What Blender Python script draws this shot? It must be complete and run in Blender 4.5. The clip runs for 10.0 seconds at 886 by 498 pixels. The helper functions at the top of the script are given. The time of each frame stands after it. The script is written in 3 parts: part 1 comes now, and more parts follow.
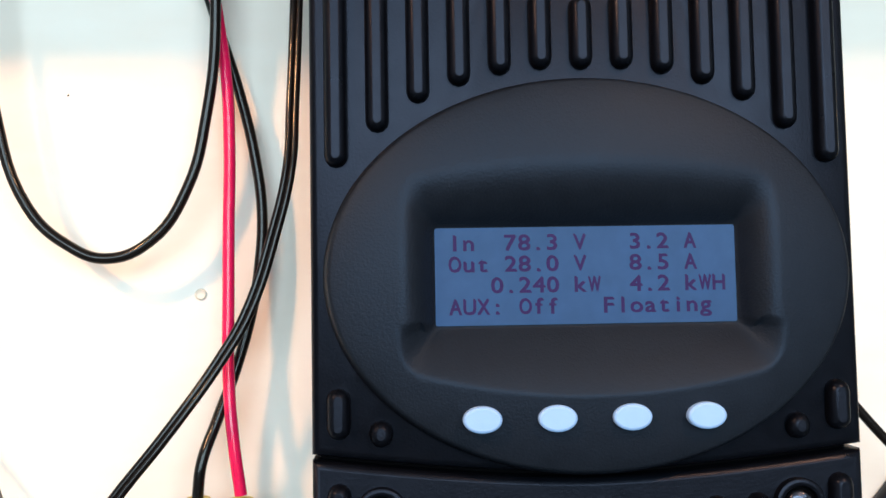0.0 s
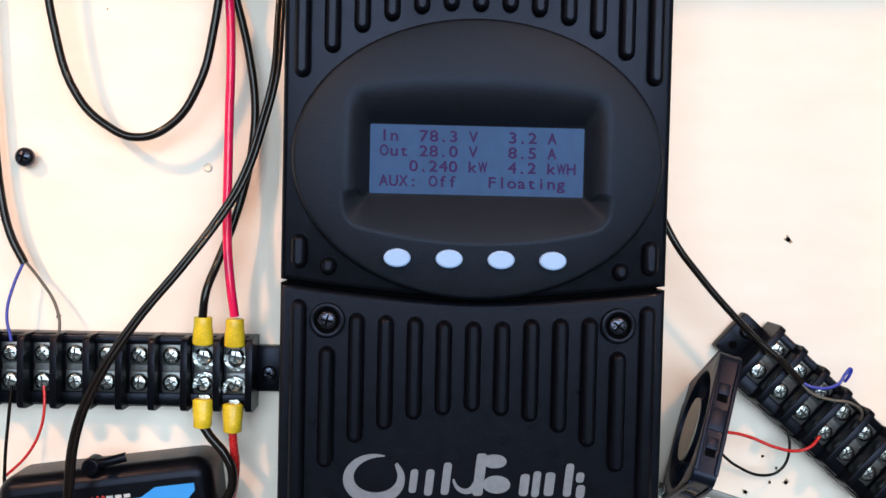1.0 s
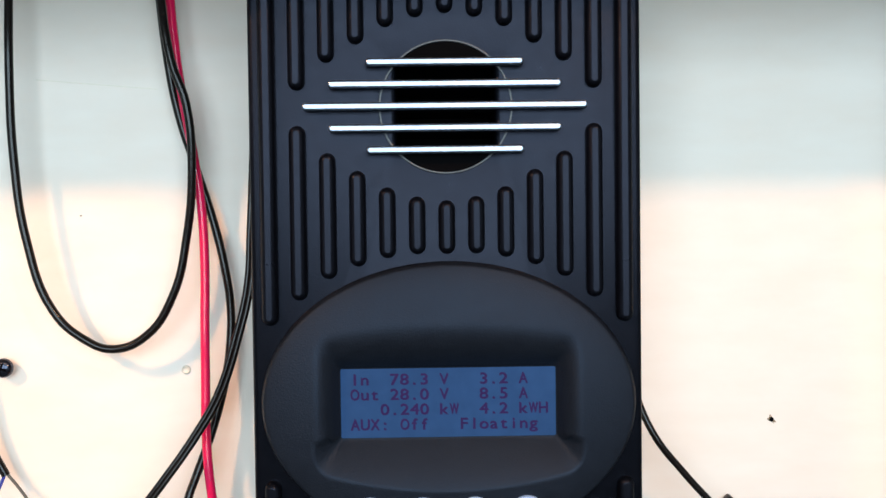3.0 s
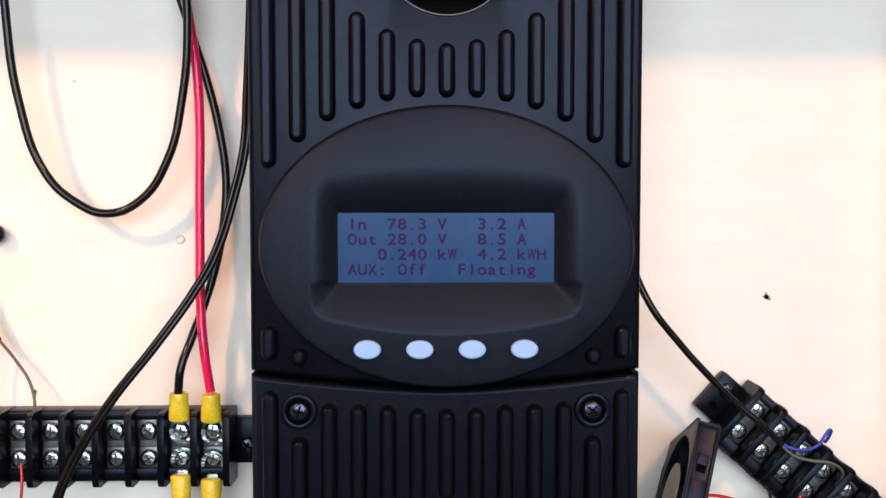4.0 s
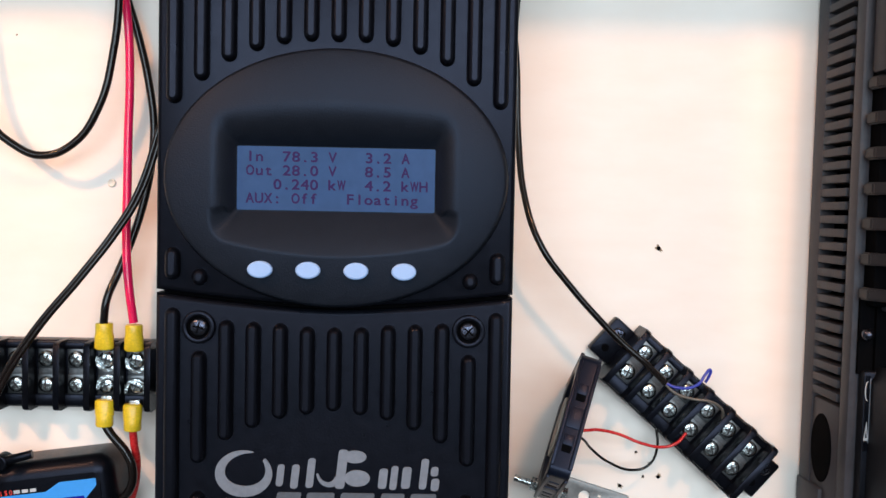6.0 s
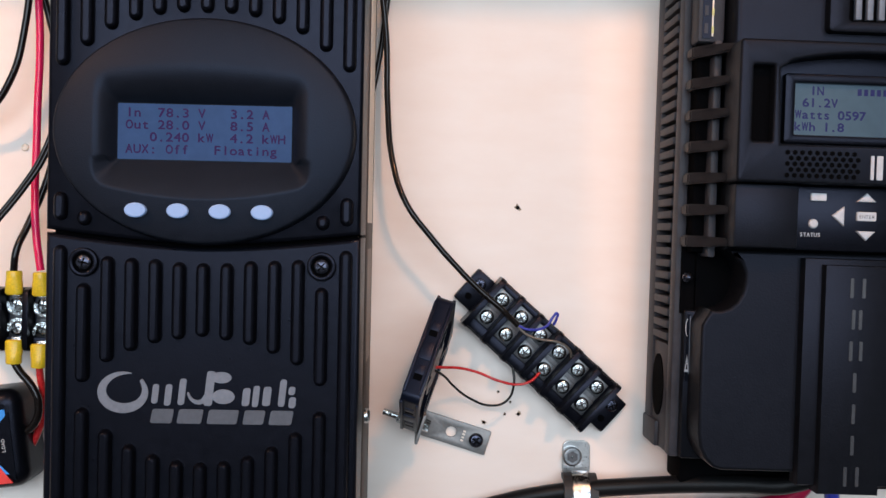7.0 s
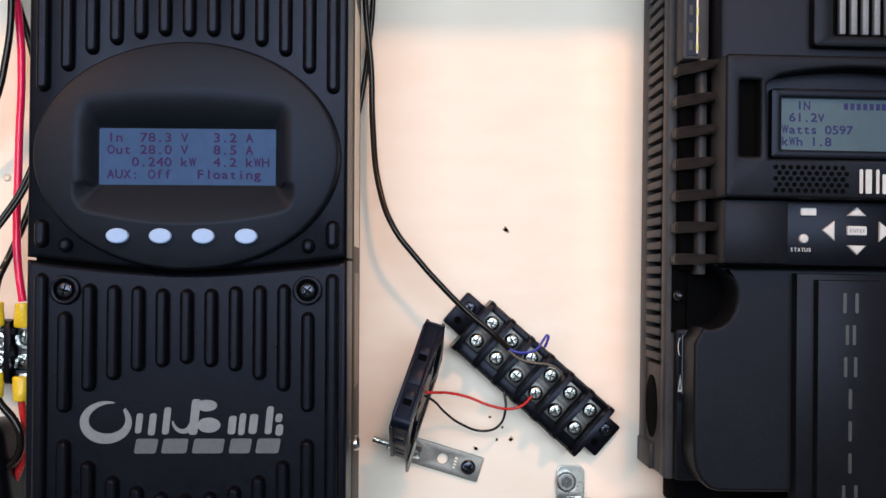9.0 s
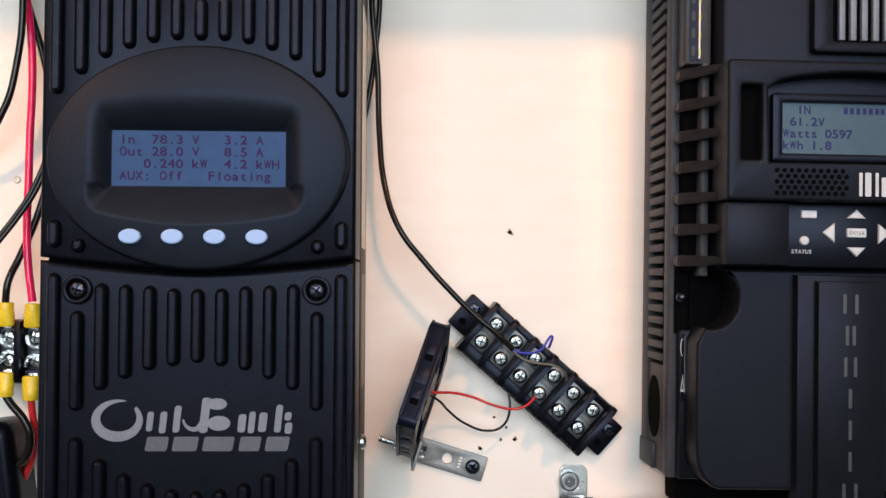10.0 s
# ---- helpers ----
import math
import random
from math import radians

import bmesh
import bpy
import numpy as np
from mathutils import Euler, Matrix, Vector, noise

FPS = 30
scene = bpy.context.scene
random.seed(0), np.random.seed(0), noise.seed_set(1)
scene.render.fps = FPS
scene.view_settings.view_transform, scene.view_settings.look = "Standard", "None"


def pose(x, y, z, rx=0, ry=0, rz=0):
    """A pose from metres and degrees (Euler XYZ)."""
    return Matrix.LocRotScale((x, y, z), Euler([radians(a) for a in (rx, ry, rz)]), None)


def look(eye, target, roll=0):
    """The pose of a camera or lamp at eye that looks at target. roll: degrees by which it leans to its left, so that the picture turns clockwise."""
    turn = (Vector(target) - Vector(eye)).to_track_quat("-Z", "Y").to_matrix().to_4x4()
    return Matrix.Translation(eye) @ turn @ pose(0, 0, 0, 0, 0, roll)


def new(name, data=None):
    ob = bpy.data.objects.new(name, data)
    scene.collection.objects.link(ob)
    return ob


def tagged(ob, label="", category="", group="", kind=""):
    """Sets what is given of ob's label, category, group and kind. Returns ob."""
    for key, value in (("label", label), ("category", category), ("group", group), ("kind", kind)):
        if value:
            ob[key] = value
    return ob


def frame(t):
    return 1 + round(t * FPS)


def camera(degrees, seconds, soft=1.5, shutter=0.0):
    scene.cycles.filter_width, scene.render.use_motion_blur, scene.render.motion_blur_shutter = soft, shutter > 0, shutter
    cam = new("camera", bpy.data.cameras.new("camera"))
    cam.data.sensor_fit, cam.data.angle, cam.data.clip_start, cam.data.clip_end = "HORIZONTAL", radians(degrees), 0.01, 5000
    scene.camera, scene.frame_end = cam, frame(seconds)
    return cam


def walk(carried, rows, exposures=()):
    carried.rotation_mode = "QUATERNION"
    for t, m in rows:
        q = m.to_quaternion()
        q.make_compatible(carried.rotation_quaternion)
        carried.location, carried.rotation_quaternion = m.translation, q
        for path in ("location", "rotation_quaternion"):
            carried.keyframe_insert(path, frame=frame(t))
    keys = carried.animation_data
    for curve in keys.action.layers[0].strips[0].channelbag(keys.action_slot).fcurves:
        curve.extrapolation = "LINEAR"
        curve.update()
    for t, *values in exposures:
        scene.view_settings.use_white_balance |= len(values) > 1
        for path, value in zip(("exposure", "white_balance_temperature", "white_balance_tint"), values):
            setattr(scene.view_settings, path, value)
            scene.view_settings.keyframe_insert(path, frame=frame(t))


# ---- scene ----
cam = camera(48.3, 10.0)
PATH = [
    (0, (-0.049, -0.367, 1.352), (0.028, 1.627, 1.487), -1.0),
    (0.2, (-0.045, -0.386, 1.346), (0.022, 1.612, 1.437), -0.9),
    (0.3, (-0.044, -0.402, 1.345), (0.030, 1.596, 1.394), -0.8),
    (0.5, (-0.039, -0.442, 1.352), (0.028, 1.557, 1.32), -0.6),
    (0.7, (-0.034, -0.466, 1.350), (0.040, 1.531, 1.305), 0.4),
    (1, (-0.021, -0.48, 1.342), (0.025, 1.518, 1.27), 1.3),
    (1.5, (-0.009, -0.48, 1.345), (0.006, 1.516, 1.225), 1.8),
    (2, (-0.009, -0.479, 1.353), (0.009, 1.519, 1.264), 0.3),
    (2.5, (-0.009, -0.475, 1.401), (0.018, 1.524, 1.34), -0.5),
    (2.7, (-0.007, -0.475, 1.419), (0.021, 1.524, 1.359), -0.7),
    (3.0, (-0.007, -0.476, 1.432), (0.023, 1.523, 1.373), -0.7),
    (3.8, (-0.009, -0.475, 1.385), (0.033, 1.523, 1.301), -0.1),
    (4, (-0.011, -0.475, 1.382), (0.041, 1.521, 1.275), -0.0),
    (4.5, (-0.011, -0.477, 1.377), (0.048, 1.518, 1.245), 0.2),
    (5, (-0.009, -0.478, 1.372), (0.055, 1.517, 1.255), 0.5),
    (5.2, (-0.008, -0.48, 1.372), (0.066, 1.515, 1.252), 0.7),
    (6.5, (0.077, -0.543, 1.328), (0.095, 1.456, 1.288), 1.3),
    (7, (0.103, -0.572, 1.317), (0.149, 1.427, 1.286), 1.2),
    (7.5, (0.111, -0.587, 1.319), (0.184, 1.412, 1.294), 0.8),
    (8, (0.113, -0.583, 1.317), (0.175, 1.416, 1.314), 0.3),
    (8.5, (0.108, -0.573, 1.308), (0.168, 1.426, 1.33), 0.0),
    (9, (0.105, -0.566, 1.31), (0.168, 1.433, 1.352), 0.2),
    (9.5, (0.104, -0.571, 1.312), (0.176, 1.426, 1.383), 0.8),
    (10, (0.099, -0.573, 1.307), (0.172, 1.425, 1.363), 0.3),
]
walk(cam, [(t, look(eye, target, roll)) for t, eye, target, roll in PATH],
     [(0, 0.2, 6420, 11), (0.7, -0.02, 6600, 18), (1.8, -0.04, 6600, 18), (2.6, 0.0, 6480, 13), (4.2, -0.04, 6760, 23), (5.2, -0.06, 6760, 23), (6.5, -0.18, 6620, 20), (7.1, -0.38, 6700, 27), (7.5, -0.23, 6740, 22), (8.0, -0.18, 6860, 22), (10, -0.14, 7040, 24)])

# ---- light ----
world = bpy.data.worlds.new("world")
scene.world = world
world.use_nodes = True
world.node_tree.nodes["Background"].inputs[0].default_value = (0.55, 0.68, 0.9, 1)
world.node_tree.nodes["Background"].inputs[1].default_value = 0.6
scene.view_settings.exposure = 0.0


def area_lamp(name, eye, target, w, h, watts, colour, spread=180):
    data = bpy.data.lights.new(name, "AREA")
    data.shape, data.size, data.size_y = "RECTANGLE", w, h
    data.energy, data.color, data.spread = watts, colour, radians(spread)
    ob = new(name, data)
    ob.matrix_world = look(eye, target)
    return ob


WARM, DAY = (1.0, 0.50, 0.23), (0.65, 0.87, 0.945)
area_lamp("ceiling_spot_lamp", (-0.68, -0.70, 1.90), (-0.16, 0, 1.36), 0.07, 0.05, 2.0, WARM, 100)
area_lamp("ceiling_spot_lamp", (0.35, -0.75, 1.93), (0.17, 0, 1.30), 0.09, 0.05, 1.75, WARM, 120)
area_lamp("daylight_fill", (0.1, -2.55, 1.78), (0.1, 0, 1.40), 2.6, 1.05, 81, DAY)


# ---- materials ----
def material(name, colour, rough=0.5, metal=0.0, vary=0.15, scale=60.0, bump=0.0, bump_scale=400.0, spec=0.5, tint=None, glow=0.0, stretch=None, sheen=None):
    m = bpy.data.materials.new(name)
    m.use_nodes = True
    nt = m.node_tree
    b = nt.nodes["Principled BSDF"]
    b.inputs["Roughness"].default_value = rough
    b.inputs["Metallic"].default_value = metal
    b.inputs["Specular IOR Level"].default_value = spec
    if sheen:
        b.inputs["Specular Tint"].default_value = (*sheen, 1)
    co = nt.nodes.new("ShaderNodeTexCoord")
    mp = nt.nodes.new("ShaderNodeMapping")
    if stretch:
        mp.inputs["Scale"].default_value = stretch
    nt.links.new(co.outputs["Object"], mp.inputs[0])
    n1 = nt.nodes.new("ShaderNodeTexNoise")
    n1.inputs["Scale"].default_value, n1.inputs["Detail"].default_value = scale, 5
    n2 = nt.nodes.new("ShaderNodeTexNoise")
    n2.inputs["Scale"].default_value, n2.inputs["Detail"].default_value = scale * 7, 3
    mx = nt.nodes.new("ShaderNodeMath")
    mx.operation = "ADD"
    nt.links.new(mp.outputs[0], n1.inputs["Vector"])
    nt.links.new(mp.outputs[0], n2.inputs["Vector"])
    nt.links.new(n1.outputs[0], mx.inputs[0])
    nt.links.new(n2.outputs[0], mx.inputs[1])
    rmp = nt.nodes.new("ShaderNodeValToRGB")
    rmp.color_ramp.elements[0].position, rmp.color_ramp.elements[1].position = 0.35, 0.65
    hf = nt.nodes.new("ShaderNodeMath")
    hf.operation = "MULTIPLY"
    hf.inputs[1].default_value = 0.5
    nt.links.new(mx.outputs[0], hf.inputs[0])
    nt.links.new(hf.outputs[0], rmp.inputs[0])
    dark = tint or [c * (1 - vary) for c in colour]
    rmp.color_ramp.elements[0].color = (*dark, 1)
    rmp.color_ramp.elements[1].color = (*colour, 1)
    nt.links.new(rmp.outputs[0], b.inputs["Base Color"])
    mr = nt.nodes.new("ShaderNodeMapRange")
    mr.inputs[3].default_value, mr.inputs[4].default_value = max(0.03, rough - 0.08), min(1, rough + 0.08)
    nt.links.new(n2.outputs[0], mr.inputs[0])
    nt.links.new(mr.outputs[0], b.inputs["Roughness"])
    if bump:
        n3 = nt.nodes.new("ShaderNodeTexNoise")
        n3.inputs["Scale"].default_value, n3.inputs["Detail"].default_value = bump_scale, 3
        bp = nt.nodes.new("ShaderNodeBump")
        bp.inputs["Strength"].default_value, bp.inputs["Distance"].default_value = bump, 0.0006
        nt.links.new(mp.outputs[0], n3.inputs["Vector"])
        nt.links.new(n3.outputs[0], bp.inputs["Height"])
        nt.links.new(bp.outputs[0], b.inputs["Normal"])
    if glow:
        b.inputs["Emission Color"].default_value = (*colour, 1)
        b.inputs["Emission Strength"].default_value = glow
    return m


BOARD = material("painted_plywood", (0.82, 0.735, 0.665), 0.55, vary=0.1, scale=9, bump=0.3, bump_scale=90, tint=(0.78, 0.66, 0.575), stretch=(0.35, 1, 1))
PLASTER = material("plaster", (0.55, 0.54, 0.52), 0.8, bump=0.2, scale=3)
FLOORING = material("concrete", (0.11, 0.108, 0.105), 0.7, scale=4, bump=0.2)
COOL = (0.66, 0.71, 1.0)
CASTING = material("black_textured_plastic", (0.0022, 0.0026, 0.0042), 0.31, vary=0.3, scale=30, bump=0.1, bump_scale=1300, spec=0.155, sheen=COOL)
BEZEL = material("black_satin_plastic", (0.0070, 0.0085, 0.0122), 0.5, vary=0.25, scale=25, bump=0.2, bump_scale=1500, spec=0.24, sheen=(0.50, 0.67, 1.0))
CHASSIS = material("brown_grey_coated_metal", (0.07, 0.055, 0.046), 0.5, vary=0.3, scale=40, bump=0.15, spec=0.2)
BLACK = material("black_moulded_plastic", (0.0024, 0.0028, 0.0042), 0.32, vary=0.3, scale=80, bump=0.12, bump_scale=900, spec=0.17, sheen=COOL)
FANCASE = material("blue_black_plastic", (0.005, 0.0072, 0.0145), 0.36, vary=0.35, scale=90, bump=0.12, bump_scale=900, spec=0.22, sheen=COOL)
VOID = material("near_black_cavity_shade", (0.002, 0.002, 0.0025), 0.8, spec=0.02)
CLASSIC_M = material("charcoal_plastic", (0.0060, 0.0068, 0.0085), 0.40, vary=0.3, scale=30, bump=0.15, bump_scale=1100, spec=0.15, sheen=COOL)
FIN_M = material("lit_charcoal_plastic", (0.016, 0.015, 0.017), 0.45, vary=0.3, scale=50, bump=0.15, spec=0.2)
SIDE_M = material("charcoal_cast_metal", (0.044, 0.044, 0.052), 0.5, vary=0.3, scale=40, bump=0.15, spec=0.2)
CHROME = material("brushed_chrome", (0.31, 0.37, 0.47), 0.34, 1.0, vary=0.35, scale=60, stretch=(0.6, 1, 4))
STEEL = material("zinc_plated_steel", (0.62, 0.66, 0.67), 0.22, 1.0, vary=0.6, scale=330, bump=0.9, bump_scale=420)
TIN = material("tinned_metal", (0.40, 0.42, 0.43), 0.34, 1.0, vary=0.5, scale=160)
CLAMP_M = material("dull_tinned_clamp", (0.17, 0.175, 0.18), 0.4, 0.9, vary=0.5, scale=160)
CLIP_M = material("smooth_zinc_clip", (0.62, 0.63, 0.62), 0.3, 0.9, vary=0.25, scale=120, bump=0.1)
BRACKET_M = material("galvanised_steel", (0.24, 0.24, 0.235), 0.5, 0.6, vary=0.3, scale=70, bump=0.15)
BLACKSCREW = material("black_oxide_steel", (0.004, 0.0042, 0.005), 0.2, 0.0, vary=0.4, scale=200, bump=0.5, bump_scale=700, spec=0.9, sheen=COOL)
YELLOW = material("yellow_vinyl", (0.80, 0.54, 0.02), 0.36, vary=0.3, scale=150, bump=0.15)
RED = material("red_insulation", (0.80, 0.010, 0.085), 0.15, vary=0.12, scale=120, spec=0.35, bump=0.25, bump_scale=160)
RED_CABLE = material("shade_darkened_red", (0.42, 0.008, 0.05), 0.3, vary=0.15, scale=120)
RED_LOW = material("orange_red_insulation", (0.56, 0.022, 0.022), 0.28, vary=0.15, scale=120)
BLACKWIRE = material("black_insulation", (0.0085, 0.0062, 0.0056), 0.16, vary=0.3, scale=150, spec=0.24, bump=0.2, bump_scale=160)
BLACKCABLE = material("matt_black_insulation", (0.006, 0.006, 0.0065), 0.45, vary=0.3, scale=120, bump=0.2, spec=0.2)
BROWNWIRE = material("dark_brown_insulation", (0.0075, 0.0048, 0.0045), 0.13, vary=0.3, scale=150, spec=0.26, bump=0.15, bump_scale=160)
BLUEWIRE = material("blue_insulation", (0.02, 0.03, 0.32), 0.35)
GREYWIRE = material("grey_brown_insulation", (0.10, 0.085, 0.07), 0.4)
LOGO = material("pale_grey_print", (0.16, 0.18, 0.215), 0.4, vary=0.25, scale=60, spec=0.3)
LOGO_MID = material("grey_print", (0.085, 0.095, 0.115), 0.4, vary=0.25, scale=60, spec=0.3)
LOGO_DIM = material("moulded_grey_print", (0.035, 0.037, 0.042), 0.35, vary=0.3, scale=60)
WHITEPRINT = material("white_print", (0.52, 0.53, 0.55), 0.5, vary=0.2, spec=0.2)
BUTTON = material("pale_blue_rubber", (0.27, 0.41, 0.66), 0.42, vary=0.06, scale=80, spec=0.2)
LCD = material("blue_backlit_lcd", (0.015, 0.042, 0.108), 0.14, vary=0.25, scale=25, glow=0.58, spec=0.05)
LCD_TEXT = material("purple_lcd_segments", (0.020, 0.011, 0.052), 0.3, glow=0.5, spec=0.03)
LCD_M = material("grey_green_lcd", (0.044, 0.076, 0.10), 0.15, vary=0.2, scale=25, glow=0.5, spec=0.05)
LCD_M_TEXT = material("violet_lcd_segments", (0.012, 0.013, 0.065), 0.3, glow=0.5, spec=0.1)
BLUE_FACE = material("blue_printed_label", (0.02, 0.27, 0.72), 0.4, vary=0.1)
RED_FACE = material("red_printed_label", (0.75, 0.05, 0.04), 0.4, vary=0.1)
BLUE_LCD = material("deep_blue_lit_lcd", (0.007, 0.007, 0.17), 0.15, vary=0.2, glow=0.7, spec=0.1)
BLUE_SEG = material("lighter_blue_segments", (0.018, 0.024, 0.22), 0.3, glow=0.6, spec=0.05)
YELLOWMARK = material("yellow_marking", (0.55, 0.53, 0.20), 0.5)
LABEL = material("off_white_sticker", (0.78, 0.69, 0.58), 0.5, vary=0.15)
STICKER_TAN = material("tan_paper_sticker", (0.42, 0.36, 0.29), 0.55, vary=0.15, scale=120)
LABEL_B = material("brown_sticker", (0.22, 0.16, 0.12), 0.5, vary=0.2)
RUBBER = material("black_rubber", (0.015, 0.015, 0.016), 0.6, bump=0.2)
SLOT = material("shaded_screw_slot", (0.14, 0.14, 0.145), 0.5, 0.8, vary=0.5, scale=300)
CUT = material("screw_cut_shade", (0.02, 0.022, 0.024), 0.5, 0.3, vary=0.5, scale=300)
SPLINTER = material("splintered_wood", (0.42, 0.30, 0.2), 0.8, vary=0.5, scale=300)

# ---- building blocks (local millimetres: x, depth out from the board, z) ----
BASE = 1.3
meshes = {}


def mm(x, d, z):
    return Vector((x / 1000, -d / 1000, z / 1000))


def thing(name, x, d, z, turn=0, label="", category="", group="", yaw=0):
    """An Empty at a place on the board; turn is clockwise degrees as seen by the viewer."""
    ob = new(name)
    ob.empty_display_size = 0.02
    ob.matrix_world = Matrix.Translation((x / 1000, -d / 1000, BASE + z / 1000)) @ pose(0, 0, 0, 0, turn, yaw)
    return tagged(ob, label, category, group)


def finish(bm, smooth=35):
    bmesh.ops.recalc_face_normals(bm, faces=bm.faces)
    for f in bm.faces:
        f.smooth = len(f.verts) <= 6
    for e in bm.edges:
        if len(e.link_faces) == 2 and e.calc_face_angle(0) > radians(smooth):
            e.smooth = False


def part(name, bm, mat, parent=None, label="", smooth=35):
    if isinstance(bm, bmesh.types.BMesh):
        finish(bm, smooth)
        me = bpy.data.meshes.new(name)
        bm.to_mesh(me)
        bm.free()
        me.materials.append(mat)
    else:
        me = bm
    ob = new(name, me)
    ob.parent = parent
    if label:
        ob["label"] = label
    return ob


def box(x0, x1, d0, d1, z0, z1, bevel=0.0, seg=2, bm=None):
    one = bmesh.new()
    r = bmesh.ops.create_cube(one, size=1)
    c, s = mm((x0 + x1) / 2, (d0 + d1) / 2, (z0 + z1) / 2), (abs(x1 - x0) / 1000, abs(d1 - d0) / 1000, abs(z1 - z0) / 1000)
    for v in r["verts"]:
        v.co = Vector((v.co.x * s[0], v.co.y * s[1], v.co.z * s[2])) + c
    if bevel:
        bmesh.ops.bevel(one, geom=list(one.edges), offset=bevel / 1000, segments=seg, affect="EDGES", profile=0.5)
    return merge(bm, one)


def merge(bm, one):
    if bm is None:
        return one
    me = bpy.data.meshes.new("tmp")
    one.to_mesh(me)
    one.free()
    bm.from_mesh(me)
    bpy.data.meshes.remove(me)
    return bm


def cyl(x, d0, d1, z, r, seg=28, bevel=0.0, r2=None, bm=None):
    """A round pin that stands out from the board."""
    one = bmesh.new()
    bmesh.ops.create_cone(one, cap_ends=True, segments=seg, radius1=r / 1000, radius2=(r if r2 is None else r2) / 1000, depth=abs(d1 - d0) / 1000)
    bmesh.ops.transform(one, matrix=Matrix.Translation(mm(x, (d0 + d1) / 2, z)) @ pose(0, 0, 0, 90, 0, 0), verts=one.verts)
    if bevel:
        rim = [e for e in one.edges if any(len(f.verts) > 4 for f in e.link_faces) and all((v.co - mm(x, d1, z)).length < r * 1.2e-3 for v in e.verts)]
        bmesh.ops.bevel(one, geom=rim, offset=bevel / 1000, segments=3, affect="EDGES", profile=0.5)
    return merge(bm, one)


def plate(outer, d0, d1, holes=(), bevel=0.0, seg=2, bm=None):
    """A flat shape in x and z with holes, from depth d0 to its face d1, with a rounded front rim."""
    one = bmesh.new()
    edges = []
    for loop in (outer, *holes):
        vs = [one.verts.new(mm(x, d0, z)) for x, z in loop]
        edges += [one.edges.new((vs[i], vs[(i + 1) % len(vs)])) for i in range(len(vs))]
    if holes:
        fs = [g for g in bmesh.ops.triangle_fill(one, use_beauty=True, use_dissolve=False, edges=edges)["geom"] if isinstance(g, bmesh.types.BMFace)]
    else:
        fs = [one.faces.new(list(one.verts))]
    ext = bmesh.ops.extrude_face_region(one, geom=fs)
    top = [g for g in ext["geom"] if isinstance(g, bmesh.types.BMVert)]
    for v in top:
        v.co.y = -d1 / 1000
    if bevel:
        tops = set(top)
        rim = [e for e in one.edges if e.verts[0] in tops and e.verts[1] in tops and len(e.link_faces) == 2
               and any(abs(f.normal.y) < 0.5 for f in e.link_faces)]
        one.normal_update()
        rim = [e for e in one.edges if e.verts[0] in tops and e.verts[1] in tops
               and sum(1 for f in e.link_faces if any(v not in tops for v in f.verts)) == 1]
        bmesh.ops.bevel(one, geom=rim, offset=bevel / 1000, segments=seg, affect="EDGES", profile=0.5)
    return merge(bm, one)


def rrect(x0, x1, z0, z1, r, n=5):
    out = []
    for cx, cz, a0 in ((x1 - r, z1 - r, 0), (x0 + r, z1 - r, 90), (x0 + r, z0 + r, 180), (x1 - r, z0 + r, 270)):
        out += [(cx + r * math.cos(radians(a0 + 90 * i / n)), cz + r * math.sin(radians(a0 + 90 * i / n))) for i in range(n + 1)]
    return out


def ellipse(cx, cz, a, b, n=48):
    return [(cx + a * math.cos(2 * math.pi * i / n), cz + b * math.sin(2 * math.pi * i / n)) for i in range(n)]


def capsule_ridge(length, w, h):
    """A raised rounded rib standing on a face, its middle at the origin."""
    key = ("ridge", round(length, 2), w, h)
    if key not in meshes:
        bm = bmesh.new()
        r, prof = w / 2, [(1.0, -0.6), (1.0, 0.12), (0.95, 0.42), (0.82, 0.70), (0.60, 0.89), (0.32, 1.0)]
        rings = []
        for s, k in prof:
            ring = []
            for side in (1, -1):
                for i in range(7):
                    a = math.pi * i / 6
                    ring.append(bm.verts.new(mm(side * s * r * math.cos(a), k * h, side * ((length / 2 - r) + s * r * math.sin(a)))))
            rings.append(ring)
        for a, b in zip(rings, rings[1:]):
            for i in range(len(a)):
                j = (i + 1) % len(a)
                bm.faces.new((a[i], a[j], b[j], b[i]))
        bm.faces.new(rings[-1])
        finish(bm, 50)
        me = bpy.data.meshes.new("rib")
        bm.to_mesh(me)
        bm.free()
        meshes[key] = me
    return meshes[key]


def rib(parent, x, z0, z1, face, mat, w=6.4, h=4.0):
    me = capsule_ridge(z1 - z0, w, h)
    if not me.materials:
        me.materials.append(mat)
    ob = part("rib", me, mat, parent)
    ob.location = mm(x, face, (z0 + z1) / 2)
    return ob


glyphs = {}


def glyph(ch):
    if ch not in glyphs:
        cu = bpy.data.curves.new("glyph", "FONT")
        cu.body, cu.size, cu.resolution_u = ch, 1.0, 3
        ob = bpy.data.objects.new("glyph", cu)
        scene.collection.objects.link(ob)
        dg = bpy.context.evaluated_depsgraph_get()
        ev = ob.evaluated_get(dg)
        me = ev.to_mesh()
        glyphs[ch] = ([v.co.copy() for v in me.vertices], [tuple(p.vertices) for p in me.polygons])
        ev.to_mesh_clear()
        bpy.data.objects.remove(ob)
        bpy.data.curves.remove(cu)
    return glyphs[ch]


def lettering(lines, x, d, z, pitch, lead, high, squeeze=1.0, bold=0.0):
    """Lines of characters on an even grid; x, z: the first cell's left foot."""
    bm = bmesh.new()
    for row, line in enumerate(lines):
        for col, ch in enumerate(line):
            if ch == " ":
                continue
            co, faces = glyph(ch)
            xs = [c.x for c in co]
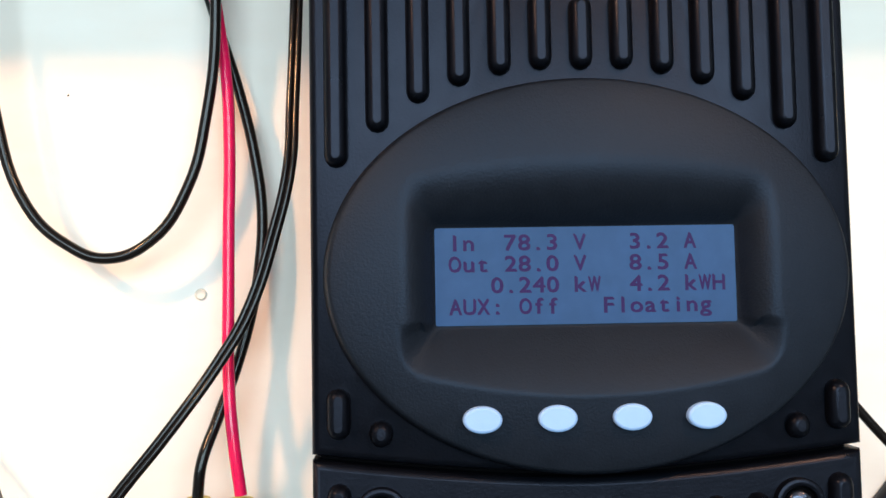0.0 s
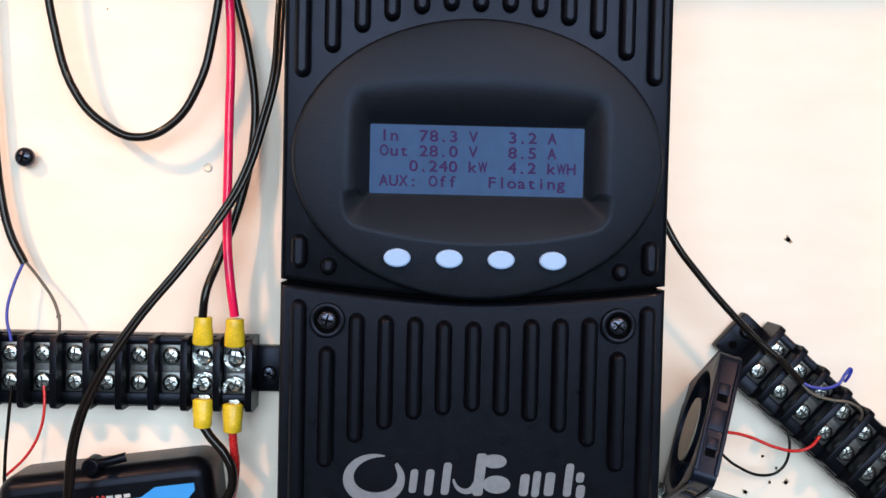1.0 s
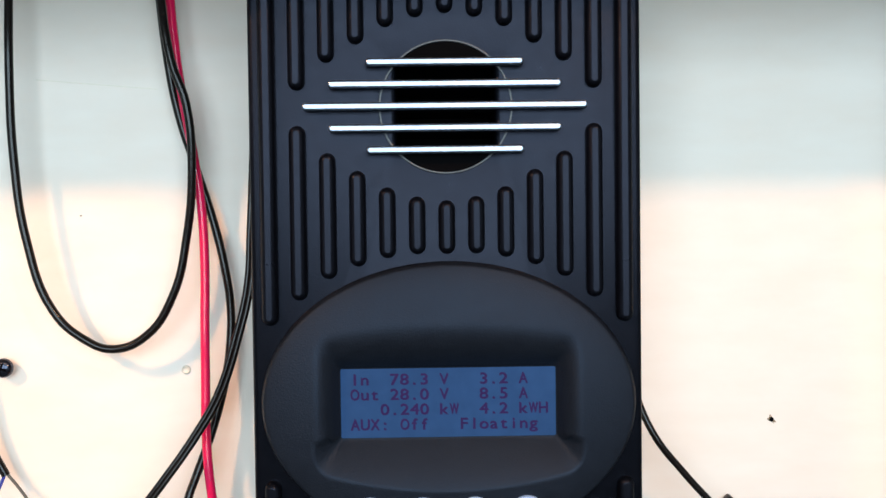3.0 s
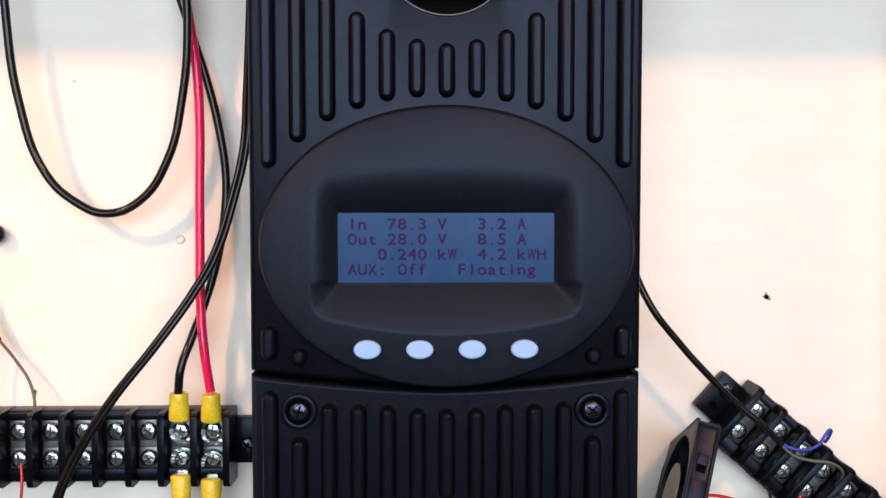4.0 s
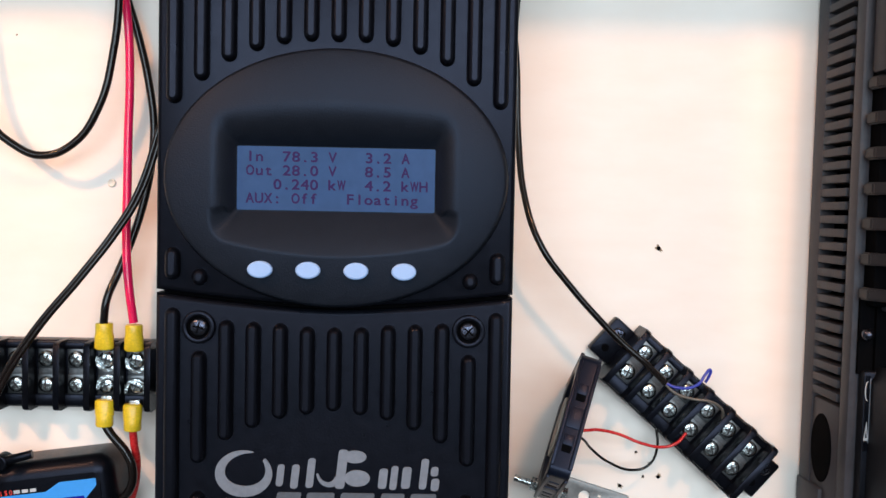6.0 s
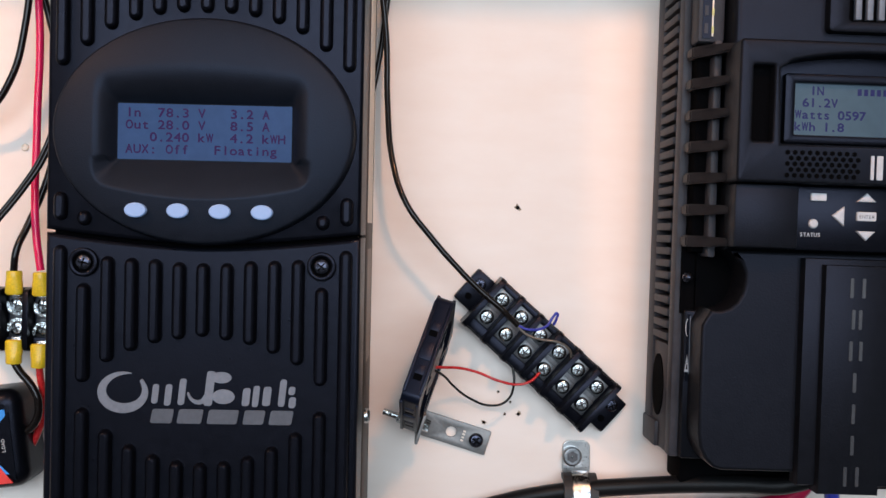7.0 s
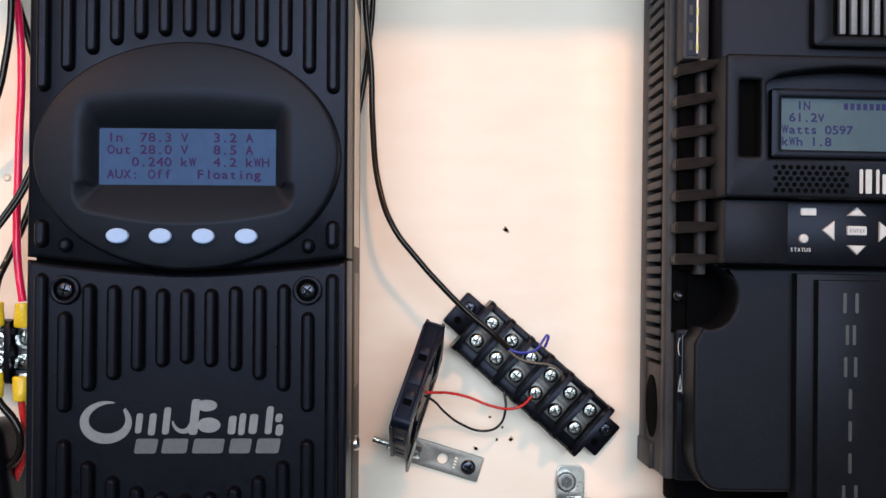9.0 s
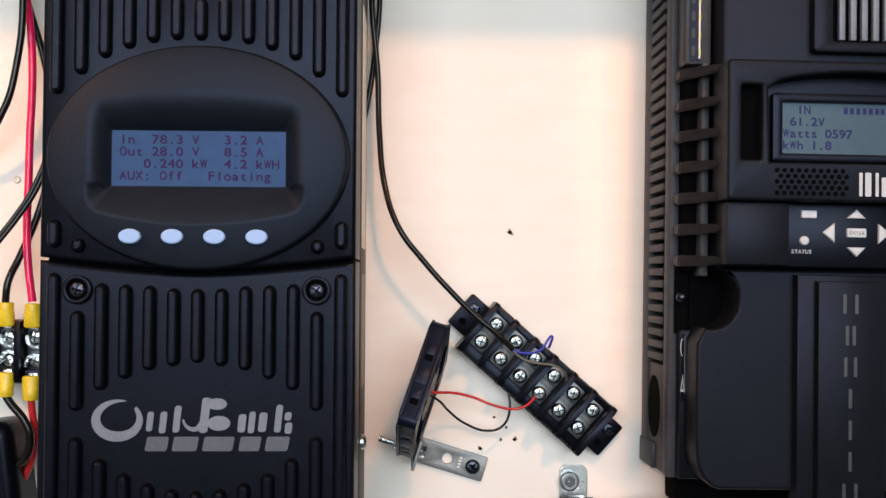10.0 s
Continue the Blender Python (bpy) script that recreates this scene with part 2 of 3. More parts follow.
            mid, wide = (min(xs) + max(xs)) / 2, max(xs) - min(xs)
            k = high / 0.72
            kx = min(k * squeeze, pitch * 0.86 / max(wide, 0.01))
            offs = ((0, 0), (bold, 0), (0, bold)) if bold else ((0, 0),)
            for i, (ox, oz) in enumerate(offs):
                vs = [bm.verts.new(mm(x + pitch * (col + 0.5) + (c.x - mid) * kx + ox, d + 0.01 * i, z - lead * row + c.y * k + oz)) for c in co]
                for f in faces:
                    bm.faces.new([vs[i] for i in f])
    return bm


def screw_head(parent, x, d, z, r, mat, name="screw", cross=True, turn=20.0, dome=0.45):
    """A pan-head screw with a cross plate coloured dark like a shaded cut."""
    key = ("screw", r, mat.name, cross, dome)
    if key not in meshes:
        bm = bmesh.new()
        seg, rings = 24, []
        for s, k in ((1.0, -0.2), (1.0, 0.12), (0.93, 0.30), (0.75, 0.42), (0.5, dome), (0.0, dome + 0.03)):
            if s:
                rings.append([bm.verts.new(mm(s * r * math.cos(2 * math.pi * i / seg), k * r, s * r * math.sin(2 * math.pi * i / seg))) for i in range(seg)])
            else:
                rings.append([bm.verts.new(mm(0, k * r, 0))])
        for a, b in zip(rings, rings[1:]):
            for i in range(seg):
                j = (i + 1) % seg
                bm.faces.new((a[i], a[j], b[j], b[i]) if len(b) > 1 else (a[i], a[j], b[0]))
        finish(bm, 60)
        me = bpy.data.meshes.new("screw")
        bm.to_mesh(me)
        bm.free()
        me.materials.append(mat)
        cut = plate([(a, b) for a, b in ((-.09, -.58), (.09, -.58), (.09, -.09), (.58, -.09), (.58, .09), (.09, .09), (.09, .58), (-.09, .58), (-.09, .09), (-.58, .09), (-.58, -.09), (-.09, -.09))],
                    (dome - 0.25), (dome + 0.045))
        bmesh.ops.scale(cut, vec=(r, r, r), verts=cut.verts)
        finish(cut)
        mc = bpy.data.meshes.new("slot")
        cut.to_mesh(mc)
        cut.free()
        mc.materials.append(CUT if mat.name.startswith("zinc") else VOID)
        meshes[key] = (me, mc)
    me, mc = meshes[key]
    ob = part(name, me, mat, parent)
    ob.location = mm(x, d, z)
    ob.rotation_euler = (0, radians(turn), 0)
    if cross:
        part("slot", mc, VOID, ob)
    return ob


def tube(name, points, r, mat, parent=None, label="", category="cable", group="", res=6):
    """A cable or wire along points given as x, depth, z in millimetres from the board's datum."""
    cu = bpy.data.curves.new(name, "CURVE")
    cu.dimensions, cu.bevel_depth, cu.bevel_resolution, cu.resolution_u, cu.use_fill_caps = "3D", r / 1000, 3, res, True
    sp = cu.splines.new("BEZIER")
    sp.bezier_points.add(len(points) - 1)
    for p, q in zip(sp.bezier_points, points):
        p.co = mm(*q) + (Vector((0, 0, BASE)) if parent is None else Vector())
        p.handle_left_type = p.handle_right_type = "AUTO"
    cu.materials.append(mat)
    ob = new(name, cu)
    ob.parent = parent
    if parent is None:
        tagged(ob, label, category, group)
    elif label:
        ob["label"] = label
    return ob


# ---- structure ----
def room():
    def slab(name, x0, x1, d0, d1, z0, z1, mat, label):
        ob = part(name, box(x0, x1, d0, d1, z0, z1), mat)
        ob.location.z = BASE
        return tagged(ob, label, name.split("_")[0], kind="structure")
    slab("floor", -1800, 2100, -60, 2600, -1340, -1300, FLOORING, "plain grey concrete floor of the room")
    slab("ceiling", -1800, 2100, -60, 2600, 1100, 1140, PLASTER, "plain white ceiling of the room")
    slab("wall_north", -1800, 2100, -90, -20, -1300, 1100, PLASTER, "plain plastered wall behind the board")
    slab("wall_west", -1870, -1800, -60, 2600, -1300, 1100, PLASTER, "plain plastered side wall")
    slab("wall_east", 2100, 2170, -60, 2600, -1300, 1100, PLASTER, "plain plastered side wall")
    slab("wall_soffit", -1800, 2100, 0, 162, 250, 1100, PLASTER, "unseen bulkhead added to shade the top of the board")
    bm = plate([(-1800, -1300), (2100, -1300), (2100, 1100), (-1800, 1100)], 2600, 2670, holes=[[(-1220, -60), (-1220, 1020), (1420, 1020), (1420, -60)]])
    ob = part("wall_south", bm, PLASTER)
    ob.location.z = BASE
    tagged(ob, "plain plastered wall with an opening added behind the fill lamp", "wall", kind="structure")
    bm = box(-900, 1200, -18, 0, -700, 249, 1.0)
    ob = part("wall_board", bm, BOARD)
    ob.location.z = BASE
    tagged(ob, "cream painted plywood mounting board with old screw holes", "board", kind="structure")
    return ob


board = room()


def screw_hole(x, z, r, seed):
    """An old screw hole with a raised splintered rim."""
    rnd = random.Random(seed)
    bm = cyl(0, 0.1, 0.35, 0, r * 0.6, 14)
    ob = part("screw_hole", bm, VOID, board)
    ob.location = mm(x, 0, z)
    chips = bmesh.new()
    for i in range(7):
        a, l, w = rnd.uniform(0, 6.28), r * rnd.uniform(0.3, 1.0), r * rnd.uniform(0.25, 0.5)
        c, s = math.cos(a), math.sin(a)
        p = [(r * 0.5 * c - w * s, 0.1, r * 0.5 * s + w * c), (r * 0.5 * c + w * s, 0.1, r * 0.5 * s - w * c), ((r * 0.5 + l) * c, 0.15, (r * 0.5 + l) * s)]
        low = [chips.verts.new(mm(*q)) for q in p]
        top = chips.verts.new(mm(r * 0.7 * c, rnd.uniform(0.2, 0.6), r * 0.7 * s))
        chips.faces.new(low)
        for i in range(3):
            chips.faces.new((low[i], low[(i + 1) % 3], top))
    part("splinters", chips, SPLINTER, ob)


for k, (x, z, r) in enumerate(((159, 33, 1.9), (162, -87, 1.6), (142, -92, 1.5), (154, -87, 1.1), (-195, -12, 1.7), (150, -74, 1.0), (157, -80, 0.9), (330, -133, 2.2), (-173, 136, 0.5))):
    screw_hole(x, z, r, k)


line = box(-29, 29, 0.02, 0.12, -0.25, 0.25)
line = part("pencil_line", line, LABEL, board, "faint pencil line")
line.location, line.rotation_euler = mm(-164, 0, 198.5), (0, radians(5), 0)


# ---- charge controller with the oval display ----
def oval_bezel(parent, face):
    """The oval display surround: a shallow dome that falls away into the display's recess."""
    cx, cz, a, b = 0.3, 62.7, 71.6, 53.7
    lx, lz0, lz1, floor = 41.2, 49.0, 75.8, face + 0.4
    bm = bmesh.new()
    nr, ns = 84, 180
    rows = []

    def height(x, z, r):
        lip = min(1.0, max(0.0, (1 - r) / 0.028))
        dome = face - 1.0 + 6.0 * lip * (2 - lip) + 7.4 * max(0.0, 1 - r * r) ** 0.72
        bow = (x / 50) ** 2
        ux = max(0.0, (abs(x) - lx) / 9.5)
        uz = max(0.0, (z - lz1) / (19.0 - 5 * bow), (lz0 - z) / (18.5 - 7.0 * bow))
        s = min(1.0, (ux ** 4 + uz ** 4) ** 0.25)
        s = 1 - (1 - s) ** (1.05 if z < lz0 else 2.0)
        return floor + (dome - floor) * s if dome > floor else dome

    mid = bm.verts.new(mm(cx, height(cx, cz, 0), cz))
    for i in range(1, nr + 1):
        r = (i / nr) ** 0.8
        row = []
        for j in range(ns):
            t = 2 * math.pi * j / ns
            x, z = cx + a * r * math.cos(t), cz + b * r * math.sin(t)
            row.append(bm.verts.new(mm(x, height(x, z, r), z)))
        rows.append(row)
    rows.append([bm.verts.new(v.co + Vector((0, 0.006, 0))) for v in rows[-1]])
    for j in range(ns):
        k = (j + 1) % ns
        bm.faces.new((mid, rows[0][j], rows[0][k]))
        for p, q in zip(rows, rows[1:]):
            bm.faces.new((p[j], p[k], q[k], q[j]))
    bezel = part("display_bezel", bm, BEZEL, parent, "satin black oval display surround", smooth=60)
    ring, loops = bmesh.new(), []
    for j in range(ns):
        t = 2 * math.pi * j / ns
        loops.append([ring.verts.new(mm(cx + (a * 0.988 + 0.5 * math.cos(radians(60 * k))) * math.cos(t), face + 2.1 + 0.5 * math.sin(radians(60 * k)),
                                        cz + (b * 0.988 + 0.5 * math.cos(radians(60 * k))) * math.sin(t))) for k in range(6)])
    for j in range(ns):
        p, q = loops[j], loops[(j + 1) % ns]
        for k in range(6):
            m = (k + 1) % 6
            ring.faces.new((p[k], p[m], q[m], q[k]))
    part("bezel_rim", ring, CASTING, bezel, smooth=80)
    screen = part("screen", plate(rrect(-41.0, 41.0, 49.2, 75.6, 0.6), floor - 0.5, floor + 0.5), LCD, bezel, "blue backlit character display")
    text = lettering(["In  78.3 V   3.2 A", "Out 28.0 V   8.5 A", "   0.240 kW  4.2 kWH", "AUX: Off   Floating"], -37.6, floor + 0.58, 69.3, 3.78, 5.75, 4.3, 1.2, 0.3)
    part("display_text", text, LCD_TEXT, screen, "dark purple characters")
    return bezel


def swoosh(cx, cz, a, b, t0, t1, w0, w1, n=40, belly=0.0):
    """A crescent that thickens along its sweep, or at its middle by belly."""
    out, inn = [], []
    for i in range(n + 1):
        k = i / n
        t, w = radians(t0 + (t1 - t0) * k), w0 + (w1 - w0) * k + belly * math.sin(math.pi * k) ** 0.8
        out.append((cx + a * math.cos(t), cz + b * math.sin(t)))
        inn.append((cx + (a - w) * math.cos(t), cz + (b - w) * math.sin(t)))
    return out + inn[::-1]


def controller_oval():
    top = thing("charge_controller", 0, 0, 0, 0, "tall black ribbed solar charge controller with an oval lit display", "charge controller")
    face, wide = 100.0, 74.6
    part("chassis", box(-75.3, 75.3, 0, 59.5, -168, 236, 1.5), CHASSIS, top, "dark metal chassis with stickers on its side")
    part("sticker", box(75.2, 75.5, 12, 56, 22, 150), LABEL, top, "off-white rating sticker")
    part("sticker", box(75.2, 75.5, 14, 52, -52, 8), LABEL_B, top, "brown printed sticker")
    bow = [(x, 9.3 + 6.2 * (abs(x) / wide) ** 1.6) for x in [wide * (i / 12 - 1) for i in range(25)]]
    fan = [rrect(-18.5, 19, 174.8 + dz - 2.7, 174.8 + dz + 2.7, 0.6, 2)[::-1] for dz in (-12.3, -4.1, 4.1, 12.3)]
    outline = bow + [(wide, 226), (wide - 6, 238), (-wide + 6, 238), (-wide, 226)]
    upper = part("upper_cover", plate(outline, 60, face, fan, 2.2, 3), CASTING, top, "black textured upper cover")
    low = [(x, z - 1.5) for x, z in bow[::-1]]
    lower = part("lower_cover", plate(low + [(-wide, -158), (-wide + 6, -172), (wide - 6, -172), (wide, -158)], 60, face - 0.4, (), 2.0, 3), CASTING, top, "black textured lower cover")
    part("inner_shade", box(-72.5, 72.5, 58, 68, -166, 234), VOID, top, "near-black fill for the shade inside the covers")
    part("gap_shade", box(-72.8, 72.8, 64, 92, 2, 22), VOID, top, "near-black fill for the shade in the gap between the covers")
    pitch = 11.25
    ends = [(119, 139.5), (119, 141), (117.6, 144.6), (114.6, 151), (110, 157.8), (102, 168.2)]
    for k in range(-6, 7):
        x, n = k * pitch + 0.2, abs(k)
        if n == 6:
            rib(upper, x, 92.5, 230, face, CASTING)
            rib(upper, x, 19.5, 33.2, face, CASTING)
            rib(lower, x, -165, 8, face - 0.4, CASTING)
            continue
        rib(upper, x, ends[n][0], ends[n][1], face, CASTING)
        rib(upper, x, 349.6 - ends[n][1], 230, face, CASTING)
        head = (0.8, 1.0, 2.2, 2.6, 3.2, -9.8)[n]
        rib(lower, x, (-34.5, -36, -38, -42, -47.3, -57)[n], head, face - 0.4, CASTING, h=5.2)
        rib(lower, x, -165, (-94.2, -93.4, -90.6, -86, -79, -69)[n], face - 0.4, CASTING, h=5.2)
        if n == 5:
            rib(upper, x, 17.3, 24.6, face, CASTING)
    for sx in (-56.2, 56.2):
        bm = plate(ellipse(sx, 0, 6.9, 6.9, 36), face - 4, face + 2.4, [ellipse(sx, 0, 4.7, 4.7, 36)], 0.8)
        part("screw_boss", bm, CASTING, lower)
        part("screw_well", cyl(sx, face - 4, face - 0.25, 0, 4.9), VOID, lower)
        screw_head(lower, sx, face + 0.3, 0, 3.9, BLACKSCREW, turn=15 if sx < 0 else 40, dome=0.5)
    bezel = oval_bezel(top, face)
    for i, x in enumerate((-29.6, -10.1, 9.4, 28.9)):
        bm = plate(ellipse(x, 25, 5.1, 3.5, 40), face + 6, face + 11.4, (), 0.8, 3)
        part("button", bm, BUTTON, bezel, "pale blue oval push button")
    # fan opening
    part("fan_well", cyl(0.3, 66, 70, 174.8, 26, 40), VOID, upper, "dark fan opening")
    bm = plate(ellipse(0.3, 174.8, 25.4, 25.4, 60), face - 3, face + 0.8, [ellipse(0.3, 174.8, 24.7, 24.7, 60)], 0.15)
    part("guard_ring", bm, LOGO_DIM, upper, "thin round fan guard rim")
    for up in (1, -1):
        arc = [(0.3 + 24.6 * math.cos(radians(a)), 174.8 + up * 24.6 * math.sin(radians(a))) for a in range(46, 135, 4)]
        part("fan_gap_shade", plate(arc[::up], face - 0.5, face + 0.15), VOID, upper, "near-black plate standing in for the dark gap inside the fan guard rim")
    for dz, w in ((-16.4, 29.6), (-8.2, 43.8), (0, 53.6), (8.2, 43.8), (16.4, 29.6)):
        bm = plate(rrect(-w, w, 174.8 + dz - 1.5, 174.8 + dz + 1.5, 1.4), face + 2.6, face + 5.6, (), 0.8, 3)
        part("trim_bar", bm, CHROME, upper, "polished chrome trim bar")
        for sx in (-0.8, 0.8):
            part("bar_post", cyl(sx * w, face - 1, face + 3.0, 174.8 + dz, 1.0, 10), CASTING, upper)
    # emblem as plain shapes
    f = face + 0.1
    emblem = part("emblem", plate(swoosh(-37, -61.6, 12.0, 9.9, 70, 402, 0.4, 1.4, belly=3.9), f - 1, f), LOGO, lower, "pale grey emblem of a crescent and plain strokes")
    strokes = ((-22.2, 3.0, 0.5, 9.8), (-16.0, 3.2, -0.4, 9.8), (-9.6, 3.2, 0, 12.6), (3.2, 4.0, -0.2, 16.4), (21.0, 3.6, 0, 8.6), (25.6, 3.0, -0.4, 9.8),
               (30.8, 3.8, 0.2, 9.4), (38.0, 3.2, 0, 13.0), (43.2, 3.4, -0.6, 4.6), (42.4, 3.2, 5.6, 9.6))
    for x, w, z0, z1 in strokes:
        tip = [(a + 0.10 * (b + 67.2), b) for a, b in rrect(x - w / 2, x + w / 2, -67.2 + z0, -67.2 + z1, 1.2, 3)]
        part("stroke", plate(tip, f - 1, f), LOGO, emblem)
    for cx, cz, a, b in ((9.6, -53.8, 4.8, 2.7), (10.6, -62.9, 5.4, 3.5)):
        part("lobe", plate(ellipse(cx, cz, a, b, 30), f - 0.95, f + 0.02), LOGO, emblem)
    part("tail", plate(swoosh(-1.0, -60.6, 5.6, 6.2, 185, 330, 0.9, 3.0, 20), f - 0.9, f + 0.03), LOGO, emblem)
    for x0, w in ((-23.4, 10.2), (-10.8, 11.6), (3.4, 14.2), (20.4, 9.8), (32.8, 10.8)):
        bar = [(a + 0.18 * (b + 72.6), b) for a, b in rrect(x0, x0 + w, -76.0, -69.2, 1.0, 3)]
        part("stroke", plate(bar, f - 0.9, f + 0.03), LOGO_MID, emblem)
    screw_head(top, 76.2, 50, -80, 4.0, STEEL, turn=10).rotation_euler = (0, 0, radians(90))
    return top


controller_oval()


# ---- charge controller with the keypad ----
def controller_keypad():
    X0 = 240.0
    top = thing("charge_controller", X0, 0, 0, 0.7, "charcoal solar charge controller with a keypad and grey-green display, louvred side", "charge controller")
    rail = SIDE_M
    side = part("side_casting", box(2, 158, 0, 8, -100, 272, 1.5), rail, top, "ribbed cast metal side")
    part("side_rail", box(-3, 3, 46, 56, -98, 270, 1.5), rail, side)
    part("side_rail", box(-3.6, 3, 2, 15, -98, 270, 1.0), rail, side)
    part("side_core", box(7, 156, 6, 60, -97, 270), VOID, side, "near-black fill for the shade inside the case")
    part("side_panel", box(-2.5, 4, 6, 46, -98, -40, 1.5), rail, side)
    oval = bmesh.new()
    n = 36
    vs = [oval.verts.new(mm(-3.0, 27 + 12 * math.cos(2 * math.pi * i / n), -64 + 17 * math.sin(2 * math.pi * i / n))) for i in range(n)]
    oval.faces.new(vs)
    r = bmesh.ops.extrude_face_region(oval, geom=list(oval.faces))
    for g in r["geom"]:
        if isinstance(g, bmesh.types.BMVert):
            g.co.x += 0.004
    part("knockout", oval, VOID, side, "oval knock-out, its shaded opening coloured near black")
    slat = box(-3.4, 6, 14, 44, -2.0, 2.0, 0.5)
    finish(slat)
    me = bpy.data.meshes.new("slat")
    slat.to_mesh(me)
    slat.free()
    me.materials.append(rail)
    for i in range(46):
        ob = part("slat", me, rail, side)
        ob.location = mm(0, 0, -36 + 6.6 * i)
    part("gap_dark_block", box(9, 150, 6, 34, -118, -95, 2.0), VOID, side, "black block added to darken the shaded gap under the case")
    part("foot", box(-4.6, 3, 2, 30, -98, -84, 1.0), rail, side, "small cast foot")
    # front body
    notch = [(12 + 13.5 * math.cos(radians(a)), -3 + 15.5 * math.sin(radians(a))) for a in range(75, -106, -20)]
    outline = [(158, 12), (158, -90), (152, -98), (17, -98), (12.5, -96.8), (8, -92.5), (5.4, -87), (4.4, -80), (4.2, -26)] + notch[::-1] + [(18, 12)]
    lower = part("lower_cover", plate(outline[::-1], 56, 84, (), 1.6, 3), CLASSIC_M, top, "smooth charcoal lower cover")
    part("cover_skirt", box(1.5, 157, 50, 62, -97.5, -20, 1.5), CLASSIC_M, lower)
    part("boss_well", box(0, 30, 48, 58, -22, 14), VOID, lower, "screw recess with its shade coloured near black")
    screw_head(lower, 2.5, 62, -3, 2.9, BLACKSCREW, dome=0.9, cross=False)
    upper = part("upper_cover", plate([(15, 12), (158, 12), (158, 272), (15, 272)], 56, 84, (), 4.0, 3), CLASSIC_M, top, "charcoal upper cover")
    part("corner_column", box(2.0, 14, 50, 66, 10, 271, 2.0), VOID, upper, "corner channel with its shade coloured near black")
    part("inner_column", box(8.5, 12.5, 60, 74, 8, 118, 1.0), rail, upper)
    for i in range(7):
        z = 112.5 - 16.1 * i
        bm = bmesh.new()
        prof = [(-1.4, 58), (-1.0, 67), (6.5, 75), (9.5, 82), (15, 88.5), (18.6, 86), (18.6, 76), (8, 60)]
        half = [2.9 - 1.6 * min(1.0, max(0.0, (x - 7) / 11)) for x, d in prof]
        lo = [bm.verts.new(mm(x, d, z - w)) for (x, d), w in zip(prof, half)]
        hi = [bm.verts.new(mm(x, d, z + w)) for (x, d), w in zip(prof, half)]
        bm.faces.new(lo)
        bm.faces.new(hi[::-1])
        for j in range(len(prof)):
            k = (j + 1) % len(prof)
            bm.faces.new((lo[j], lo[k], hi[k], hi[j]))
        bmesh.ops.bevel(bm, geom=list(bm.edges), offset=0.0009, segments=2, affect="EDGES")
        part("fin", bm, FIN_M, upper)
    part("corner_panel", box(0, 14, 58, 72, 117, 270, 2.0), rail, upper)
    strip = part("label_strip", plate([(2.2, 119), (7.9, 119), (7.9, 268), (2.2, 268)], 72, 72.5), BLACK, upper, "dark label strip with a pale yellow-marked edge")
    part("label_edge", box(6.9, 7.7, 72.3, 72.8, 120, 267), LABEL, strip, "pale edge")
    for i in range(16):
        part("mark", box(6.8, 7.9, 72.6, 72.95, 121.5 + 9 * i, 125 + 9 * i), YELLOWMARK, strip)
        part("mark", box(3.2, 5.0, 72.4, 72.75, 121.5 + 9 * i, 126.5 + 9 * i), SIDE_M, strip)
    # fan vent at the top
    frame_bm = plate(rrect(60, 112, 121, 166, 2.5), 80, 90, [rrect(70, 102.5, 126.5, 160, 1.5)], 1.2)
    vent = part("vent", frame_bm, CLASSIC_M, upper, "raised vent with pale upright slats")
    part("vent_well", box(69, 103.5, 83.8, 84.6, 126, 161), VOID, vent)
    for i in range(5):
        x = 75 + 5.75 * i
        part("slat", box(x - 1.55, x + 1.55, 85, 88.6, 127.5, 159.5, 0.6), LOGO, vent, "pale grey slat")
    # display panel
    arch = [(34, 64), (126, 64), (127, 100)] + [(127 - 94 * i / 16, 102 + 6.5 * math.sin(math.pi * i / 16) ** 0.7) for i in range(1, 16)] + [(33, 100)]
    slot = rrect(20, 30, 65, 101.5, 1.0, 3)
    panel = part("display_panel", plate(rrect(13.2, 146.8, 45.2, 114, 2.2), 78, 101.5, [arch[::-1], slot[::-1]], 1.5, 3), CLASSIC_M, upper, "raised charcoal display panel")
    part("slot_floor", box(19, 31, 90, 95, 64, 103), VOID, panel)
    part("panel_floor", box(33, 127, 84, 88, 63, 110), BLACK, panel)
    rim = part("screen_rim", plate(rrect(38.5, 121.5, 65.5, 99.5, 1.5), 87.5, 92.5, [rrect(43.6, 116.4, 69.6, 95.2, 0.8)], 0.8), BLACK, panel)
    screen = part("screen", plate(rrect(43, 117, 69, 95.8, 0.6), 86, 89.4), LCD_M, panel, "grey-green character display")
    rows = ["  IN            BAT", " 61.2V", "Watts 0597", "kWh 1.8        Float"]
    part("display_text", lettering(rows, 44.4, 89.5, 89.6, 3.56, 5.9, 4.3, 1.2, 0.3), LCD_M_TEXT, screen, "violet characters")
    for x in (76.4, 79.6, 82.8, 86.0, 89.2, 92.4, 95.2):
        part("mark", box(x - 1.0, x + 1.0, 89.3, 89.55, 90.0, 93.2), LCD_M_TEXT, screen)
    for i, w in enumerate((11.5, 9)):
        part("mark", box(103, 103 + w, 89.3, 89.55, 83.4 - 5.9 * i, 87.0 - 5.9 * i), LCD_M_TEXT, screen)
    hexa = cyl(0, -0.6, 0.25, 0, 1.25, 6)
    finish(hexa)
    hm = bpy.data.meshes.new("vent_hole")
    hexa.to_mesh(hm)
    hexa.free()
    hm.materials.append(VOID)
    for r in range(5):
        for c in range(10):
            ob = part("vent_hole", hm, VOID, panel)
